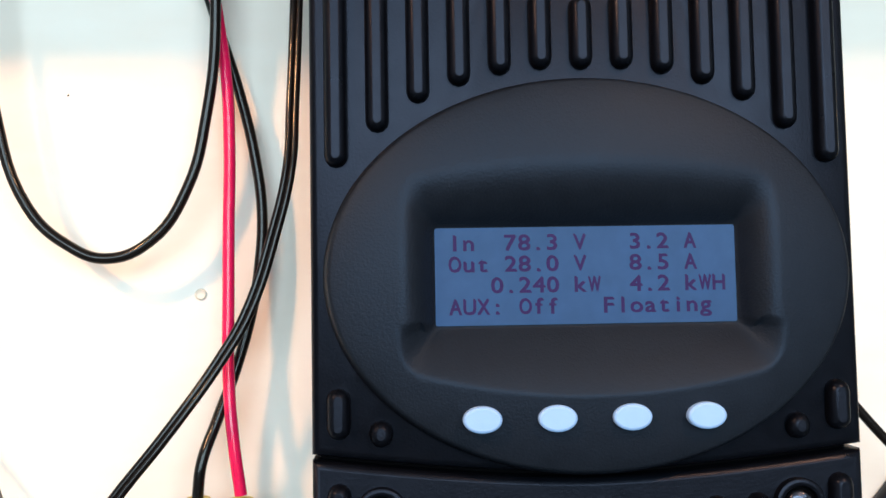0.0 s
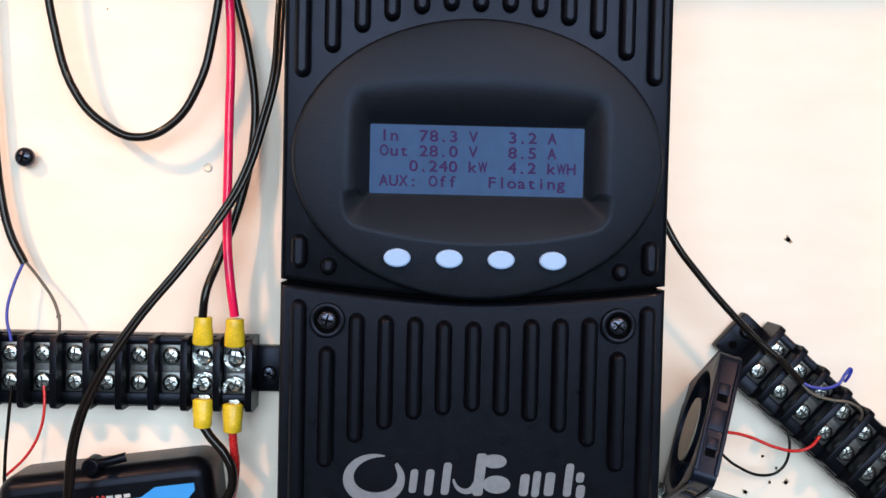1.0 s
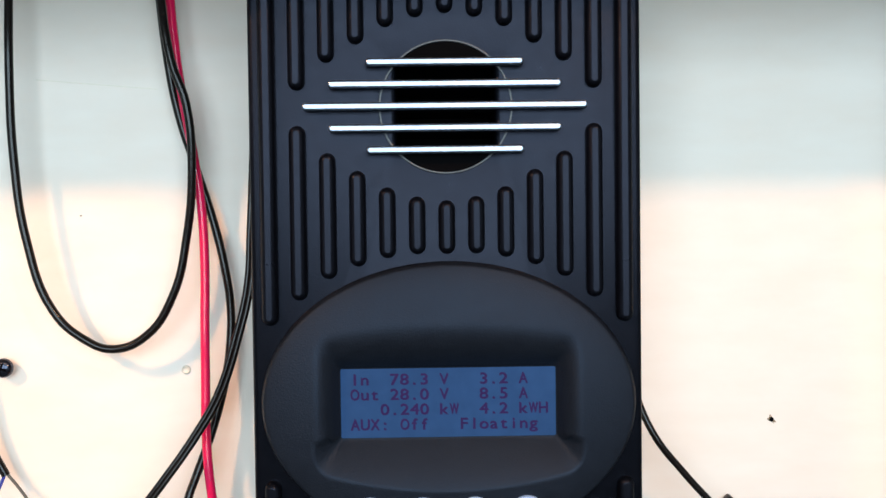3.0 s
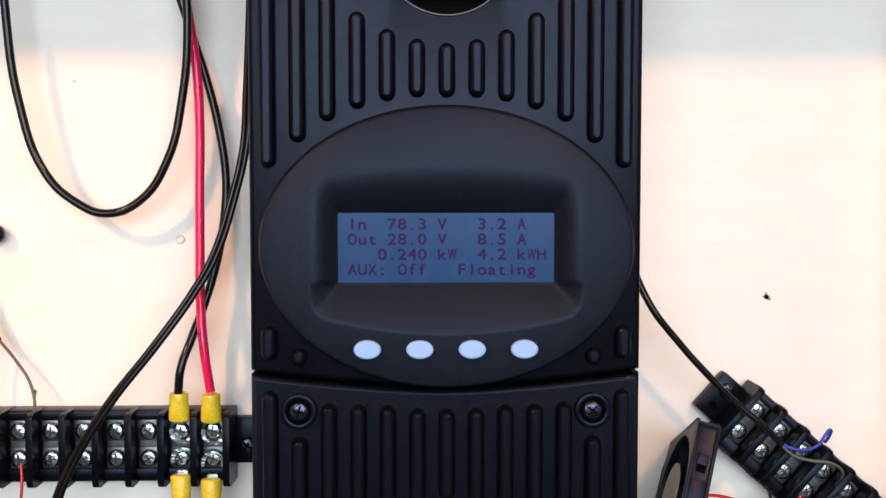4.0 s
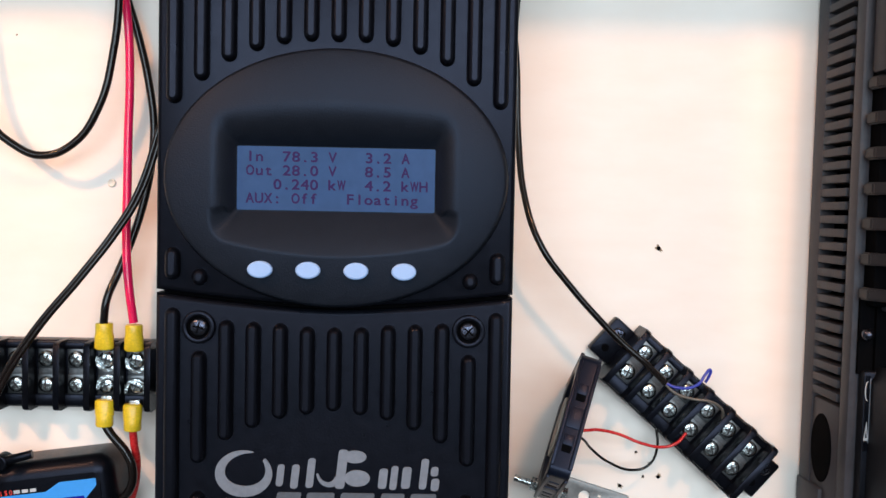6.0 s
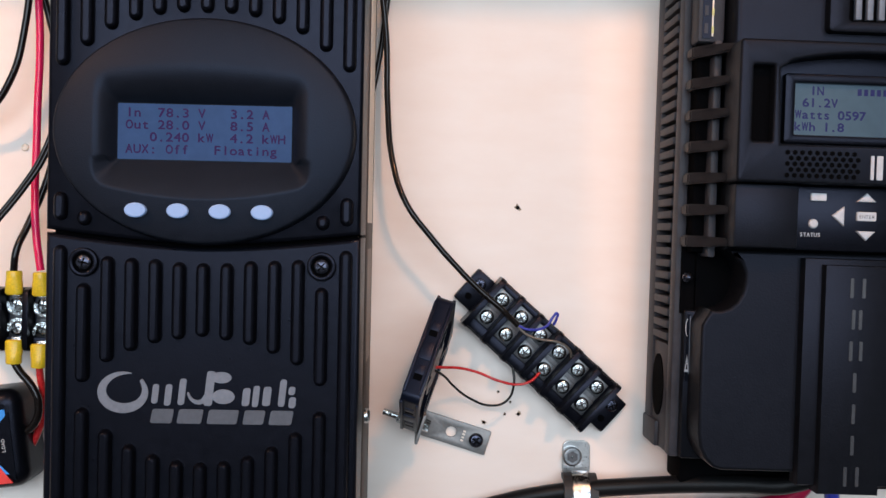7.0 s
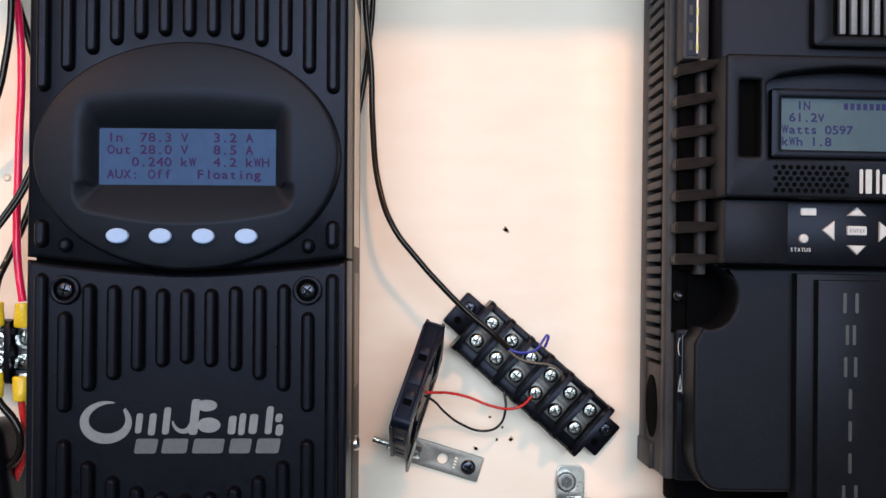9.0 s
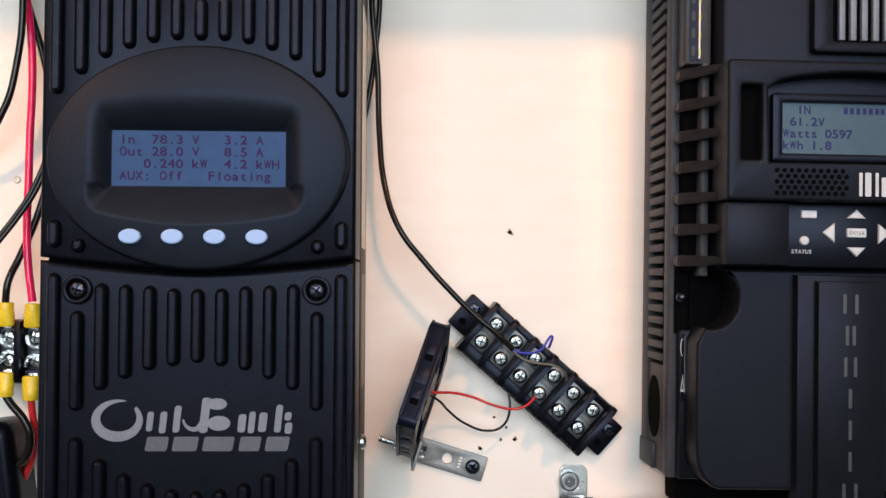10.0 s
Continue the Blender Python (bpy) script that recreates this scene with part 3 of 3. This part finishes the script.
            ob.location = mm(37.4 + 3.6 * c + (1.8 if r % 2 else 0), 101.5, 60.0 - 2.75 * r)
    for x, w in ((78.6, 1.6), (82.2, 3.0), (86.6, 1.5), (91.0, 4.2), (96.5, 1.6), (100, 3.0), (104, 1.4), (108.5, 4.0), (113.5, 2.4), (118, 3.2)):
        part("emblem_bar", plate(rrect(x - w / 2, x + w / 2, 48, 59.6 if w < 3.5 else 57.4, 0.5, 2), 101.3, 101.9), WHITEPRINT, panel)
    # keypad
    part("keypad_cheek", box(14.2, 45.5, 80, 97.5, 13.6, 44.6, 1.5), CLASSIC_M, upper)
    part("keypad_cheek", box(114.5, 146, 80, 97.5, 13.6, 44.6, 1.5), CLASSIC_M, upper)
    pad = part("keypad", box(45.5, 114.5, 80, 93.4, 13.2, 44.6, 0.8), BLACK, upper, "black membrane keypad")

    def key(shape, label):
        return part("key", plate(shape, 93, 95, (), 0.5), WHITEPRINT, pad, label)
    key(rrect(52.3, 60.0, 37.4, 41.2, 0.6, 2), "small white key")
    key(rrect(99.8, 107.5, 37.0, 40.8, 0.6, 2), "small white key")
    key([(75, 37.6), (84.6, 37.6), (80, 42)], "white up arrow key")
    key([(75, 23.4), (80, 18.8), (84.6, 23.4)], "white down arrow key")
    key([(63.0, 30.5), (69.0, 25.4), (69.0, 35.2)], "white left arrow key")
    key([(91, 25.4), (96.8, 30.5), (91, 35.2)], "white right arrow key")
    enter = key(rrect(75.2, 84.8, 28.3, 32.8, 0.6, 2), "white centre key")
    part("key_text", lettering(["ENTER"], 76.0, 95.1, 29.6, 1.6, 2, 1.7), BLACK, enter)
    for x in (54.0, 105):
        part("indicator", cyl(x, 92, 95.2, 26.3, 2.3, 20, 0.8), WHITEPRINT, pad, "round white indicator")
    part("key_text", lettering(["STATUS"], 47.6, 93.5, 20.0, 1.75, 2, 1.9, 1, 0.08), WHITEPRINT, pad)
    part("key_text", lettering(["MAIN", "MENU"], 100.8, 93.5, 20.6, 1.85, 3.0, 1.9, 1, 0.08), WHITEPRINT, pad)
    # plaque
    plaque = part("plaque", plate([(52.5, 9.5), (97.5, 9.5), (97.5, -103), (52.5, -103)][::-1], 80, 90, (), 1.2), CLASSIC_M, lower, "stepped upright name plaque")
    part("plaque_face", plate([(61, 6.5), (91, 6.5), (91, -106), (61, -106)][::-1], 84, 95, (), 1.2), CLASSIC_M, plaque)
    for i, w in enumerate((7.5, 5, 6.5, 4, 4, 1.6, 7.5)):
        z = -4.5 - 15.4 * i
        for s in ((-1, 1) if w > 4.5 else (0,)):
            x = 77 + s * (w / 2 - 0.8)
            part("emblem_bar", plate(rrect(x - 0.85, x + 0.85, z - 4.8, z + 4.8, 0.5, 2), 94.8, 95.25), LOGO_DIM, plaque)
    tagf = part("side_label", box(2.2, 4.2, 62, 63, -57, -22), BLACK, lower, "black sticker with white symbols")
    part("mark", plate(swoosh(3.0, -29, 1.3, 4.6, 90, 270, 0.4, 0.4, 14), 62.9, 63.2), WHITEPRINT, tagf)
    part("mark", plate([(1.9, -52), (3.1, -43), (4.1, -52)], 62.9, 63.2, [[(2.5, -50.8), (3.1, -46.5), (3.6, -50.8)]]), WHITEPRINT, tagf)
    part("mark", box(3.9, 4.25, 62.8, 63.3, -53, -23), LOGO, tagf)
    return top


controller_keypad()


# ---- terminal blocks ----
def terminal_block(name, x, z, turn, n, label, pitch=14.65):
    """A double-row barrier strip: base, ears, barriers, plates and screws."""
    top = thing(name, x, 0, z, turn, label, "terminal block", "terminal blocks")
    half = n * pitch / 2
    base = part("base", box(-half - 1, half + 1, 0, 11, -18.5, 15.8, 1.0), BLACK, top, "black moulded base")
    part("spine", box(-half, half, 10, 13.2, -17.6, -11.5, 0.8), BLACK, base)
    part("spine", box(-half, half, 10, 13.2, 11.3, 15.0, 0.8), BLACK, base)
    for s in (-1, 1):
        ear = part("ear", box(s * half, s * (half + 14), 0, 7.5, -11, 11, 1.2), BLACK, top)
        if turn:
            part("ear_hole", cyl(s * (half + 8), 7.2, 7.7, -5.0, 2.0, 18), VOID, ear)
        screw_head(ear, s * (half + 7.5), 8.0, 4.5 if turn else -2.0, 3.6, BLACKSCREW, turn=30)
    bar = None
    for i in range(n + 1):
        px = -half + pitch * i
        if bar is None:
            bm = plate([(-18.8, 2), (16, 2), (16, 19), (15.2, 21.3), (13.4, 22.5), (-16, 22.5), (-18, 21.3), (-18.8, 19)], -1.65, 1.65, (), 0.7)
            bmesh.ops.rotate(bm, cent=(0, 0, 0), matrix=Matrix(((0, 1, 0), (0, 0, -1), (1, 0, 0))), verts=bm.verts)
            finish(bm)
            bar = bpy.data.meshes.new("barrier")
            bm.to_mesh(bar)
            bm.free()
            bar.materials.append(BLACK)
        ob = part("barrier", bar, BLACK, top)
        ob.location = mm(px, 0, 0)
    strap = None
    rnd = random.Random(n)
    for i in range(n):
        px = -half + pitch * (i + 0.5)
        part("contact_bridge", box(px - 4.6, px + 4.6, 10.3, 12.2, -4.6, 4.6, 0.2), SLOT, top)
        for sz in (-6.5, 6.5):
            st = part("contact_plate", box(px - 4.9, px + 4.9, 10.5, 12.6, sz - 5.0, sz + 5.0, 0.4), CLAMP_M, top, "flat tinned clamping plate")
            screw_head(st, px, 13.6, sz, 4.1, STEEL, turn=rnd.uniform(0, 90))
    return top


terminal_block("terminal_block", -107.0 - 4 * 15.0, -34.3, 0, 9, "black barrier terminal strip with bright screws, beside the ribbed controller", 15.0)
terminal_block("terminal_block", 173.2, -49, 41.5, 6, "slanting black barrier terminal strip screwed to the board")


def crimp(x, z, way, label):
    """A yellow crimp lug held under a terminal screw; way 1 is up, -1 down."""
    top = thing("crimp_terminal", x, 17, z, 0 if way > 0 else 180, label, "crimp terminal", "yellow crimp terminals")
    bm = plate(swoosh(0, 0, 5.6, 5.8, -200, 20, 1.7, 1.7, 20), -2.2, 0.4)
    part("lug", bm, STEEL, top, "bright metal fork lug")
    part("tongue", box(-2.6, 2.6, -0.8, 2.5, 4.6, 8.0, 0.4), STEEL, top)
    sl = bmesh.new()
    n, rings = 20, []
    for k, rx, rd in ((6.0, 3.9, 2.6), (6.8, 4.8, 3.2), (12.5, 4.7, 3.4), (14.5, 4.3, 3.7), (18.6, 4.3, 4.1), (19.2, 3.9, 3.8), (18.9, 2.0, 2.0)):
        rings.append([sl.verts.new(mm(rx * math.cos(2 * math.pi * i / n), 4.5 + rd * math.sin(2 * math.pi * i / n), k)) for i in range(n)])
    for a, b in zip(rings, rings[1:]):
        for i in range(n):
            j = (i + 1) % n
            sl.faces.new((a[i], a[j], b[j], b[i]))
    sl.faces.new(rings[0][::-1])
    sl.faces.new(rings[-1])
    part("sleeve", sl, YELLOW, top, "yellow insulating sleeve")
    return top


YL = "yellow crimp terminal screwed to the barrier strip"
crimp(-120.8, -27.6, 1, YL)
crimp(-106.1, -28.2, 1, YL)
crimp(-120.4, -40.6, -1, YL)
crimp(-106.5, -42.6, -1, YL)

# ---- cables on the left ----
tube("cable", [(-198, 16, 249), (-198, 18, 195), (-197, 18, 164), (-192, 18, 125), (-180.5, 18, 92), (-167, 18, 79), (-153.5, 18, 74), (-138, 18, 80), (-125.5, 18, 98), (-118.5, 18, 125), (-115, 20, 156), (-116.5, 22, 186), (-123, 22, 206), (-129, 20, 249)], 2.0, BLACKWIRE, None, "black cable hanging in a loop against the board")
tube("cable", [(-126, 14, 249), (-122, 14, 204), (-118.8, 14, 183), (-115, 13, 159), (-112.2, 14, 138), (-111, 15, 112), (-111, 17, 86), (-111, 18, 59), (-110.7, 20, 33), (-108.8, 22, 11), (-106.2, 22, -8)], 2.15, RED, None, "bright red cable running down to a yellow crimp")
tube("cable", [(-132, 10, 249), (-127, 10, 204), (-123, 10, 183), (-116, 9, 159), (-108, 9, 133), (-103, 10, 112), (-100.3, 10, 91), (-101, 11, 72), (-103.5, 12, 56), (-109, 14, 35), (-115.5, 18, 16), (-119.6, 22, 3), (-121, 22, -9)], 2.0, BLACKWIRE, None, "black cable running down to a yellow crimp")
for off, lab in ((-1.05, "glossy brown-black cord crossing the red cable and the terminal strip"), (1.05, "second core of the brown-black cord")):
    tube("cord", [(-84 + off, 16, 249), (-86 + off, 18, 180), (-87.5 + off, 24, 126), (-88.5 + off, 27, 104), (-93.6 + off, 29, 81), (-102.4 + off, 31, 54), (-111.5 + off, 33, 38), (-127 + off, 37, 16), (-148 + off, 40, -11), (-163.5 + off, 42, -37), (-171.3 + off, 43, -58), (-174 + off, 44, -85), (-175 + off, 40, -125)], 1.35, BROWNWIRE, None, lab, "cord")
tube("cable", [(-232, 8, 249), (-228, 8, 150), (-224, 8, 90), (-219, 9, 45), (-214, 10, 27), (-207.5, 10, 14)], 2.0, BLACKWIRE, None, "black sheathed cable ending in thin wires")
tube("wire", [(-207.8, 10, 15), (-212, 12, 3), (-214, 14, -10), (-211, 16, -22)], 0.75, BLUEWIRE, None, "thin blue wire into the terminal strip", "wire")
tube("wire", [(-207.2, 10, 15), (-199, 12, 6), (-191, 14, -6), (-189, 16, -18), (-193, 15, -26)], 0.75, GREYWIRE, None, "thin grey-brown wire into the terminal strip", "wire")
tube("wire", [(-196, 15, -43), (-195.0, 17, -52), (-197, 16, -63), (-203, 15, -75), (-216, 12, -88)], 0.7, RED_LOW, None, "thin red wire below the terminal strip", "wire")
tube("wire", [(-211, 15, -43), (-212, 16, -58), (-214, 15, -80), (-216, 10, -110)], 0.8, BLACKWIRE, None, "thin black wire below the terminal strip", "wire")
tube("cable", [(-121.4, 21, -57), (-117.5, 22, -63), (-109, 23, -73), (-105.8, 23, -82), (-108.5, 22, -93), (-117, 20, -99), (-126, 18, -101)], 2.2, BLACKWIRE, None, "black cable bending from a yellow crimp to the meter")
tube("cable", [(-106.8, 21, -59), (-106.2, 20, -68), (-105.8, 16, -80), (-110, 13, -100), (-118, 12, -112), (-126, 12, -116)], 2.0, RED_LOW, None, "orange-red cable from a yellow crimp to the meter")


def board_screw():
    top = thing("screw", -209.5, 0, 64.2, 0, "black dome-headed screw standing proud of the board", "screw")
    part("shank", cyl(0, 0, 5, 0, 1.8, 14), BLACKSCREW, top)
    screw_head(top, 0, 5.5, 0, 4.6, BLACKSCREW, "head", turn=20, dome=0.6)


board_screw()
small = thing("screw", -124.2, 0, 61.4, 0, "small countersunk screw painted over on the board", "screw")
screw_head(small, 0, 0.2, 0, 2.2, LABEL, "head", turn=35, dome=0.2, cross=False)


def watt_meter():
    top = thing("watt_meter", -162, 0, -106, -7.5, "black inline watt meter with lit blue display and red trim", "watt meter")
    body = part("case", plate(rrect(-50, 50, -27.5, 27.5, 9, 8), 0, 28, (), 8.0, 6), BLACK, top, "black plastic case")
    f = 28.05
    part("label_panel", plate([(-43, -19), (42, -19), (42, 16.5), (24, 16.5), (17, 12.5), (-20, 12.5), (-27, 16.5), (-43, 16.5)][::-1], f - 1, f + 0.1), BLUE_FACE, body, "bright blue printed surround")
    part("label_panel", plate([(-43, -24), (42, -24), (35, -13), (-36, -13)][::-1], f - 1, f + 0.25), RED_FACE, body, "red printed surround")
    part("label_flank", plate([(36, -13), (44, -23), (44, 15), (36, 7)][::-1], f - 1, f + 0.3), BLACK, body)
    part("label_flank", plate([(-36, -13), (-44, -23), (-44, 15), (-36, 7)], f - 1, f + 0.3), BLACK, body)
    screen = part("screen", plate(rrect(-36, 35.5, -14.5, 8.6, 0.8), f - 1, f + 0.5), BLUE_LCD, body, "deep blue lit display")
    for x0, x1, z in ((2, 30, 3.4), (5, 30, -3.0), (-30, -8, 3.4), (-28, -6, -3.0)):
        for i in range(5):
            w = (x1 - x0) / 5
            part("segment_bar", box(x0 + i * w, x0 + i * w + w * 0.6, f + 0.4, f + 0.6, z - 1.8, z + 1.8), BLUE_SEG, screen)
    for x, w in ((-16, 5), (-10, 5), (3, 3), (7, 3), (11, 3)):
        part("mark", box(x - w / 2, x + w / 2, f, f + 0.3, 13.3, 14.9), WHITEPRINT, body)
    part("rating_text", lettering(["150A"], -6, f + 0.2, 12.9, 2.4, 3, 2.4, 1, 0.1), RED_FACE, body, "red printed rating")
    for txt, x, z, up in (("LOAD", 40.3, -7, 1), ("SOURCE", -40.2, 6, -1)):
        bm = lettering([txt], 0, 0, 0, 1.9, 2, 1.9, 1, 0.08)
        bmesh.ops.rotate(bm, cent=(0, 0, 0), matrix=Euler((0, radians(-90 * up), 0)).to_matrix(), verts=bm.verts)
        bmesh.ops.translate(bm, vec=mm(x, f + 0.45, z), verts=bm.verts)
        part("side_text", bm, WHITEPRINT, body)
    knob = part("knob", cyl(-4, 20, 29, 29.0, 4.2, 20, 1.0), BLACK, top, "black clamp knob with a lever")
    lever = tube("lever", [(-4, 26, 29.5), (4, 27, 30.5), (12, 26, 31.5)], 2.2, BLACK, knob)
    return top


watt_meter()

# ---- things on the right ----
tube("cable", [(77, 10, 249), (77.5, 13, 190), (78.7, 15, 155), (81.8, 14, 123), (83, 16, 90), (86.7, 22, 56.5), (94.7, 28, 33.5), (109, 28, 14.7), (122.3, 28, 0), (136, 28, -13.5), (148.5, 28.5, -24), (158, 26, -33)], 1.7, BLACKWIRE, None, "black cable curving down to the slanting terminal strip")
tube("cable", [(84, 5, 249), (83, 5, 190), (82, 6, 156), (80, 6, 136), (77, 6, 113), (72, 6, 92), (60, 6, 70)], 1.6, BLACKWIRE, None, "black cable passing behind the ribbed controller")
tube("wire", [(157, 26, -32.5), (164, 28, -35), (173, 30, -33), (177, 30, -27.5), (179, 30, -25.5), (178.8, 29, -29), (177.8, 27, -32)], 0.75, BLUEWIRE, None, "thin blue wire ending in a curl", "wire")
tube("wire", [(157, 26, -32.5), (163, 27, -38), (171, 27, -40.5), (181, 27, -42), (187, 25, -46), (189, 20, -52)], 0.7, GREYWIRE, None, "thin grey wire into the terminal strip", "wire")
tube("wire", [(112, 33, -56), (118, 30, -56.5), (126, 24, -57.5), (136, 21, -60), (149, 20, -65), (160, 18, -67), (167, 17, -65), (172, 15, -60.5)], 0.8, RED_LOW, None, "thin red fan wire to the terminal strip", "wire")
tube("wire", [(112, 33, -57.5), (118, 27, -62), (123, 20, -68), (132, 18, -75), (146, 16, -79.5), (154, 15, -76.5), (157.5, 15, -68), (157, 14, -58)], 0.7, BLACKWIRE, None, "thin black fan wire to the terminal strip", "wire")


def cooling_fan():
    """A small square fan on edge, leaning on the bracket, its rim towards the viewer."""
    top = thing("cooling_fan", 108.2, 35.6, -55.1, 0, "small black cooling fan standing on edge on a bracket", "fan")
    up, across = Vector((0.309, 0.422, 0.853)).normalized(), Vector((0.951, -0.137, -0.278))
    across = (across - up * across.dot(up)).normalized()
    basis = Matrix((across, up.cross(across), up)).transposed().to_4x4()
    top.matrix_world = Matrix.Translation(top.matrix_world.translation) @ basis
    t, h = 5.0, 30.0

    def placed(bm, spin=0.0):
        bmesh.ops.transform(bm, matrix=pose(0, 0, 0, spin, 0, 0), verts=bm.verts)
        return bm
    bm = plate(rrect(-h, h, -h, h, 4.5, 6), -t, t, [ellipse(0, 0, 27.6, 27.6, 48)], 0.6)
    bmesh.ops.rotate(bm, cent=(0, 0, 0), matrix=Matrix(((0, 1, 0), (-1, 0, 0), (0, 0, 1))), verts=bm.verts)
    case = part("case", bm, FANCASE, top, "black square fan case")
    for spin in (0, 90, 180, 270):
        for s in (-1, 1):
            part("flange", placed(box(s * (t - 0.7) - 0.9, s * (t - 0.7) + 0.9, h - 1, h + 1.1, -h + 4, h - 4, 0.5), spin), FANCASE, case)
        for z in (-14.5, 10.5):
            part("edge_slot", placed(box(-2.2, 2.2, h - 0.6, h + 0.2, z - 4.2, z + 4.2), spin), VOID, case, "near-black patch for a shaded recess in the rim")
            part("edge_web", placed(box(-2.5, 2.5, h - 0.5, h + 0.45, z - 0.8, z + 4.4, 0.4), spin), FANCASE, case)
        part("edge_pad", placed(box(-3.4, 3.4, h - 0.6, h + 0.7, -7, 3, 0.3), spin), FANCASE, case)
    hub_bm = bmesh.new()
    bmesh.ops.create_cone(hub_bm, cap_ends=True, segments=32, radius1=0.0150, radius2=0.0150, depth=0.0088)
    bmesh.ops.rotate(hub_bm, cent=(0, 0, 0), matrix=Euler((0, radians(90), 0)).to_matrix(), verts=hub_bm.verts)
    hub = part("hub", hub_bm, FANCASE, top)
    for i in range(7):
        bl = box(-3.6, 3.6, 13, 26.6, -0.5, 0.5)
        bmesh.ops.rotate(bl, cent=mm(0, 18, 0), matrix=Euler((0, radians(38), 0)).to_matrix(), verts=bl.verts)
        part("blade", placed(bl, 360 * i / 7), FANCASE, hub)
    cap = bmesh.new()
    bmesh.ops.create_cone(cap, cap_ends=True, segments=32, radius1=0.0148, radius2=0.0148, depth=0.0006)
    bmesh.ops.transform(cap, matrix=Matrix.Translation(mm(-4.9, 0, 0)) @ pose(0, 0, 0, 0, 90, 0), verts=cap.verts)
    part("hub_sticker", cap, STICKER_TAN, hub, "tan round hub sticker")
    for a in (45, 135, 225, 315):
        part("strut", placed(box(3.9, 4.9, 12, 30, -1, 1), a), FANCASE, case)
    # the bolt through the lower rear corner
    rod_bm = bmesh.new()
    bmesh.ops.create_cone(rod_bm, cap_ends=True, segments=16, radius1=0.0016, radius2=0.0016, depth=0.026)
    bmesh.ops.transform(rod_bm, matrix=Matrix.Translation(mm(-4, -25, -25)) @ pose(0, 0, 0, 0, 90, 0), verts=rod_bm.verts)
    rod = part("bolt", rod_bm, STEEL, top, "bright threaded bolt")
    for k in range(7):
        ridge = bmesh.new()
        bmesh.ops.create_cone(ridge, cap_ends=True, segments=14, radius1=0.0019, radius2=0.0019, depth=0.0005)
        bmesh.ops.transform(ridge, matrix=Matrix.Translation(mm(-16.4 + 1.15 * k, -25, -25)) @ pose(0, 0, 0, 0, 90, 0), verts=ridge.verts)
        part("thread", ridge, STEEL, rod)
    for x in (-6.8, 8.6):
        nut = bmesh.new()
        bmesh.ops.create_cone(nut, cap_ends=True, segments=6, radius1=0.0036, radius2=0.0036, depth=0.0032)
        bmesh.ops.transform(nut, matrix=Matrix.Translation(mm(x, -25, -25)) @ pose(0, 0, 0, 0, 90, 0), verts=nut.verts)
        part("nut", nut, STEEL, rod)
    return top


cooling_fan()


def bracket():
    top = thing("bracket", 123, 0, -97.5, 17, "galvanised steel angle bracket screwed to the board under the fan", "bracket")
    strip = plate(rrect(-18.6, 22.5, -7.2, 7.2, 0.8, 2), 0.2, 2.2, [ellipse(0, 0, 3.1, 3.1, 24)], 0.2)
    leg = part("plate", strip, BRACKET_M, top)
    part("upright", box(-19.9, -18.2, 0.2, 32, -7.2, 9.5, 0.4), BRACKET_M, top)
    screw_head(top, 15.2, 3.0, -0.2, 4.2, BLACKSCREW, turn=20)
    for i, z in enumerate((2.6, 0.8, -1.0, -2.8)):
        part("stamp_mark", box(6.6, 8.2, 2.15, 2.35, z - 0.5, z + 0.5), LABEL, leg)
    return top


bracket()


def cable_clamp():
    top = thing("cable_clamp", 196, 0, -108, 0, "bright metal cable clamp with rubber lining screwed to the board", "cable clamp")
    part("tab", plate(rrect(-8, 8, -14, 6.5, 4, 5), 0.5, 2.2, (), 0.4), CLIP_M, top)
    bolt = part("bolt", cyl(-2.8, 2, 6.2, -2.2, 5.6, 32, 1.2), TIN, top, "round socket bolt")
    part("socket", cyl(-2.8, 6.0, 6.35, -2.2, 3.4, 6), SLOT, bolt)
    part("socket_pin", cyl(-2.8, 6.2, 6.8, -2.2, 0.8, 12, 0.3), STEEL, bolt)
    for w, ro, ri, mat, lab in ((9.6, 13.2, 10.2, RUBBER, "black rubber lining"), (4.6, 14.2, 13.0, STEEL, "bright metal strap")):
        bm = bmesh.new()
        n = 26
        rings = []
        for i in range(n):
            a = radians(-170 + 275 * i / (n - 1))
            c, s = math.cos(a), math.sin(a)
            rings.append([bm.verts.new(mm(x, 12.5 + r * c * 0.95, -23 + r * s)) for x, r in ((-w, ro), (w, ro), (w, ri), (-w, ri))])
        for p, q in zip(rings, rings[1:]):
            for i in range(4):
                j = (i + 1) % 4
                bm.faces.new((p[i], p[j], q[j], q[i]))
        bm.faces.new(rings[0])
        bm.faces.new(rings[-1][::-1])
        part("lining" if mat is RUBBER else "strap", bm, mat, top, lab)
    return top


cable_clamp()
tube("cable", [(112, 12, -148), (149, 14, -136), (173, 17, -129.5), (196, 18, -126), (226, 22, -122.5), (252, 30, -119), (280, 40, -116), (304, 50, -113), (318, 52, -105), (321, 50, -90)], 4.9, BLACKCABLE, None, "thick black battery cable held by the clamp")
tube("cable", [(128, 10, -164), (160, 10, -150), (196, 10, -140), (240, 11, -137), (280, 14, -135), (306, 20, -131), (320, 26, -121), (323, 28, -95)], 4.4, RED_CABLE, None, "thick red battery cable held by the clamp")
tube("cable", [(330, 30, -96), (333, 30, -112), (336, 28, -135), (338, 20, -170)], 4.0, BLUEWIRE, None, "dark blue cable leaving the keypad controller")
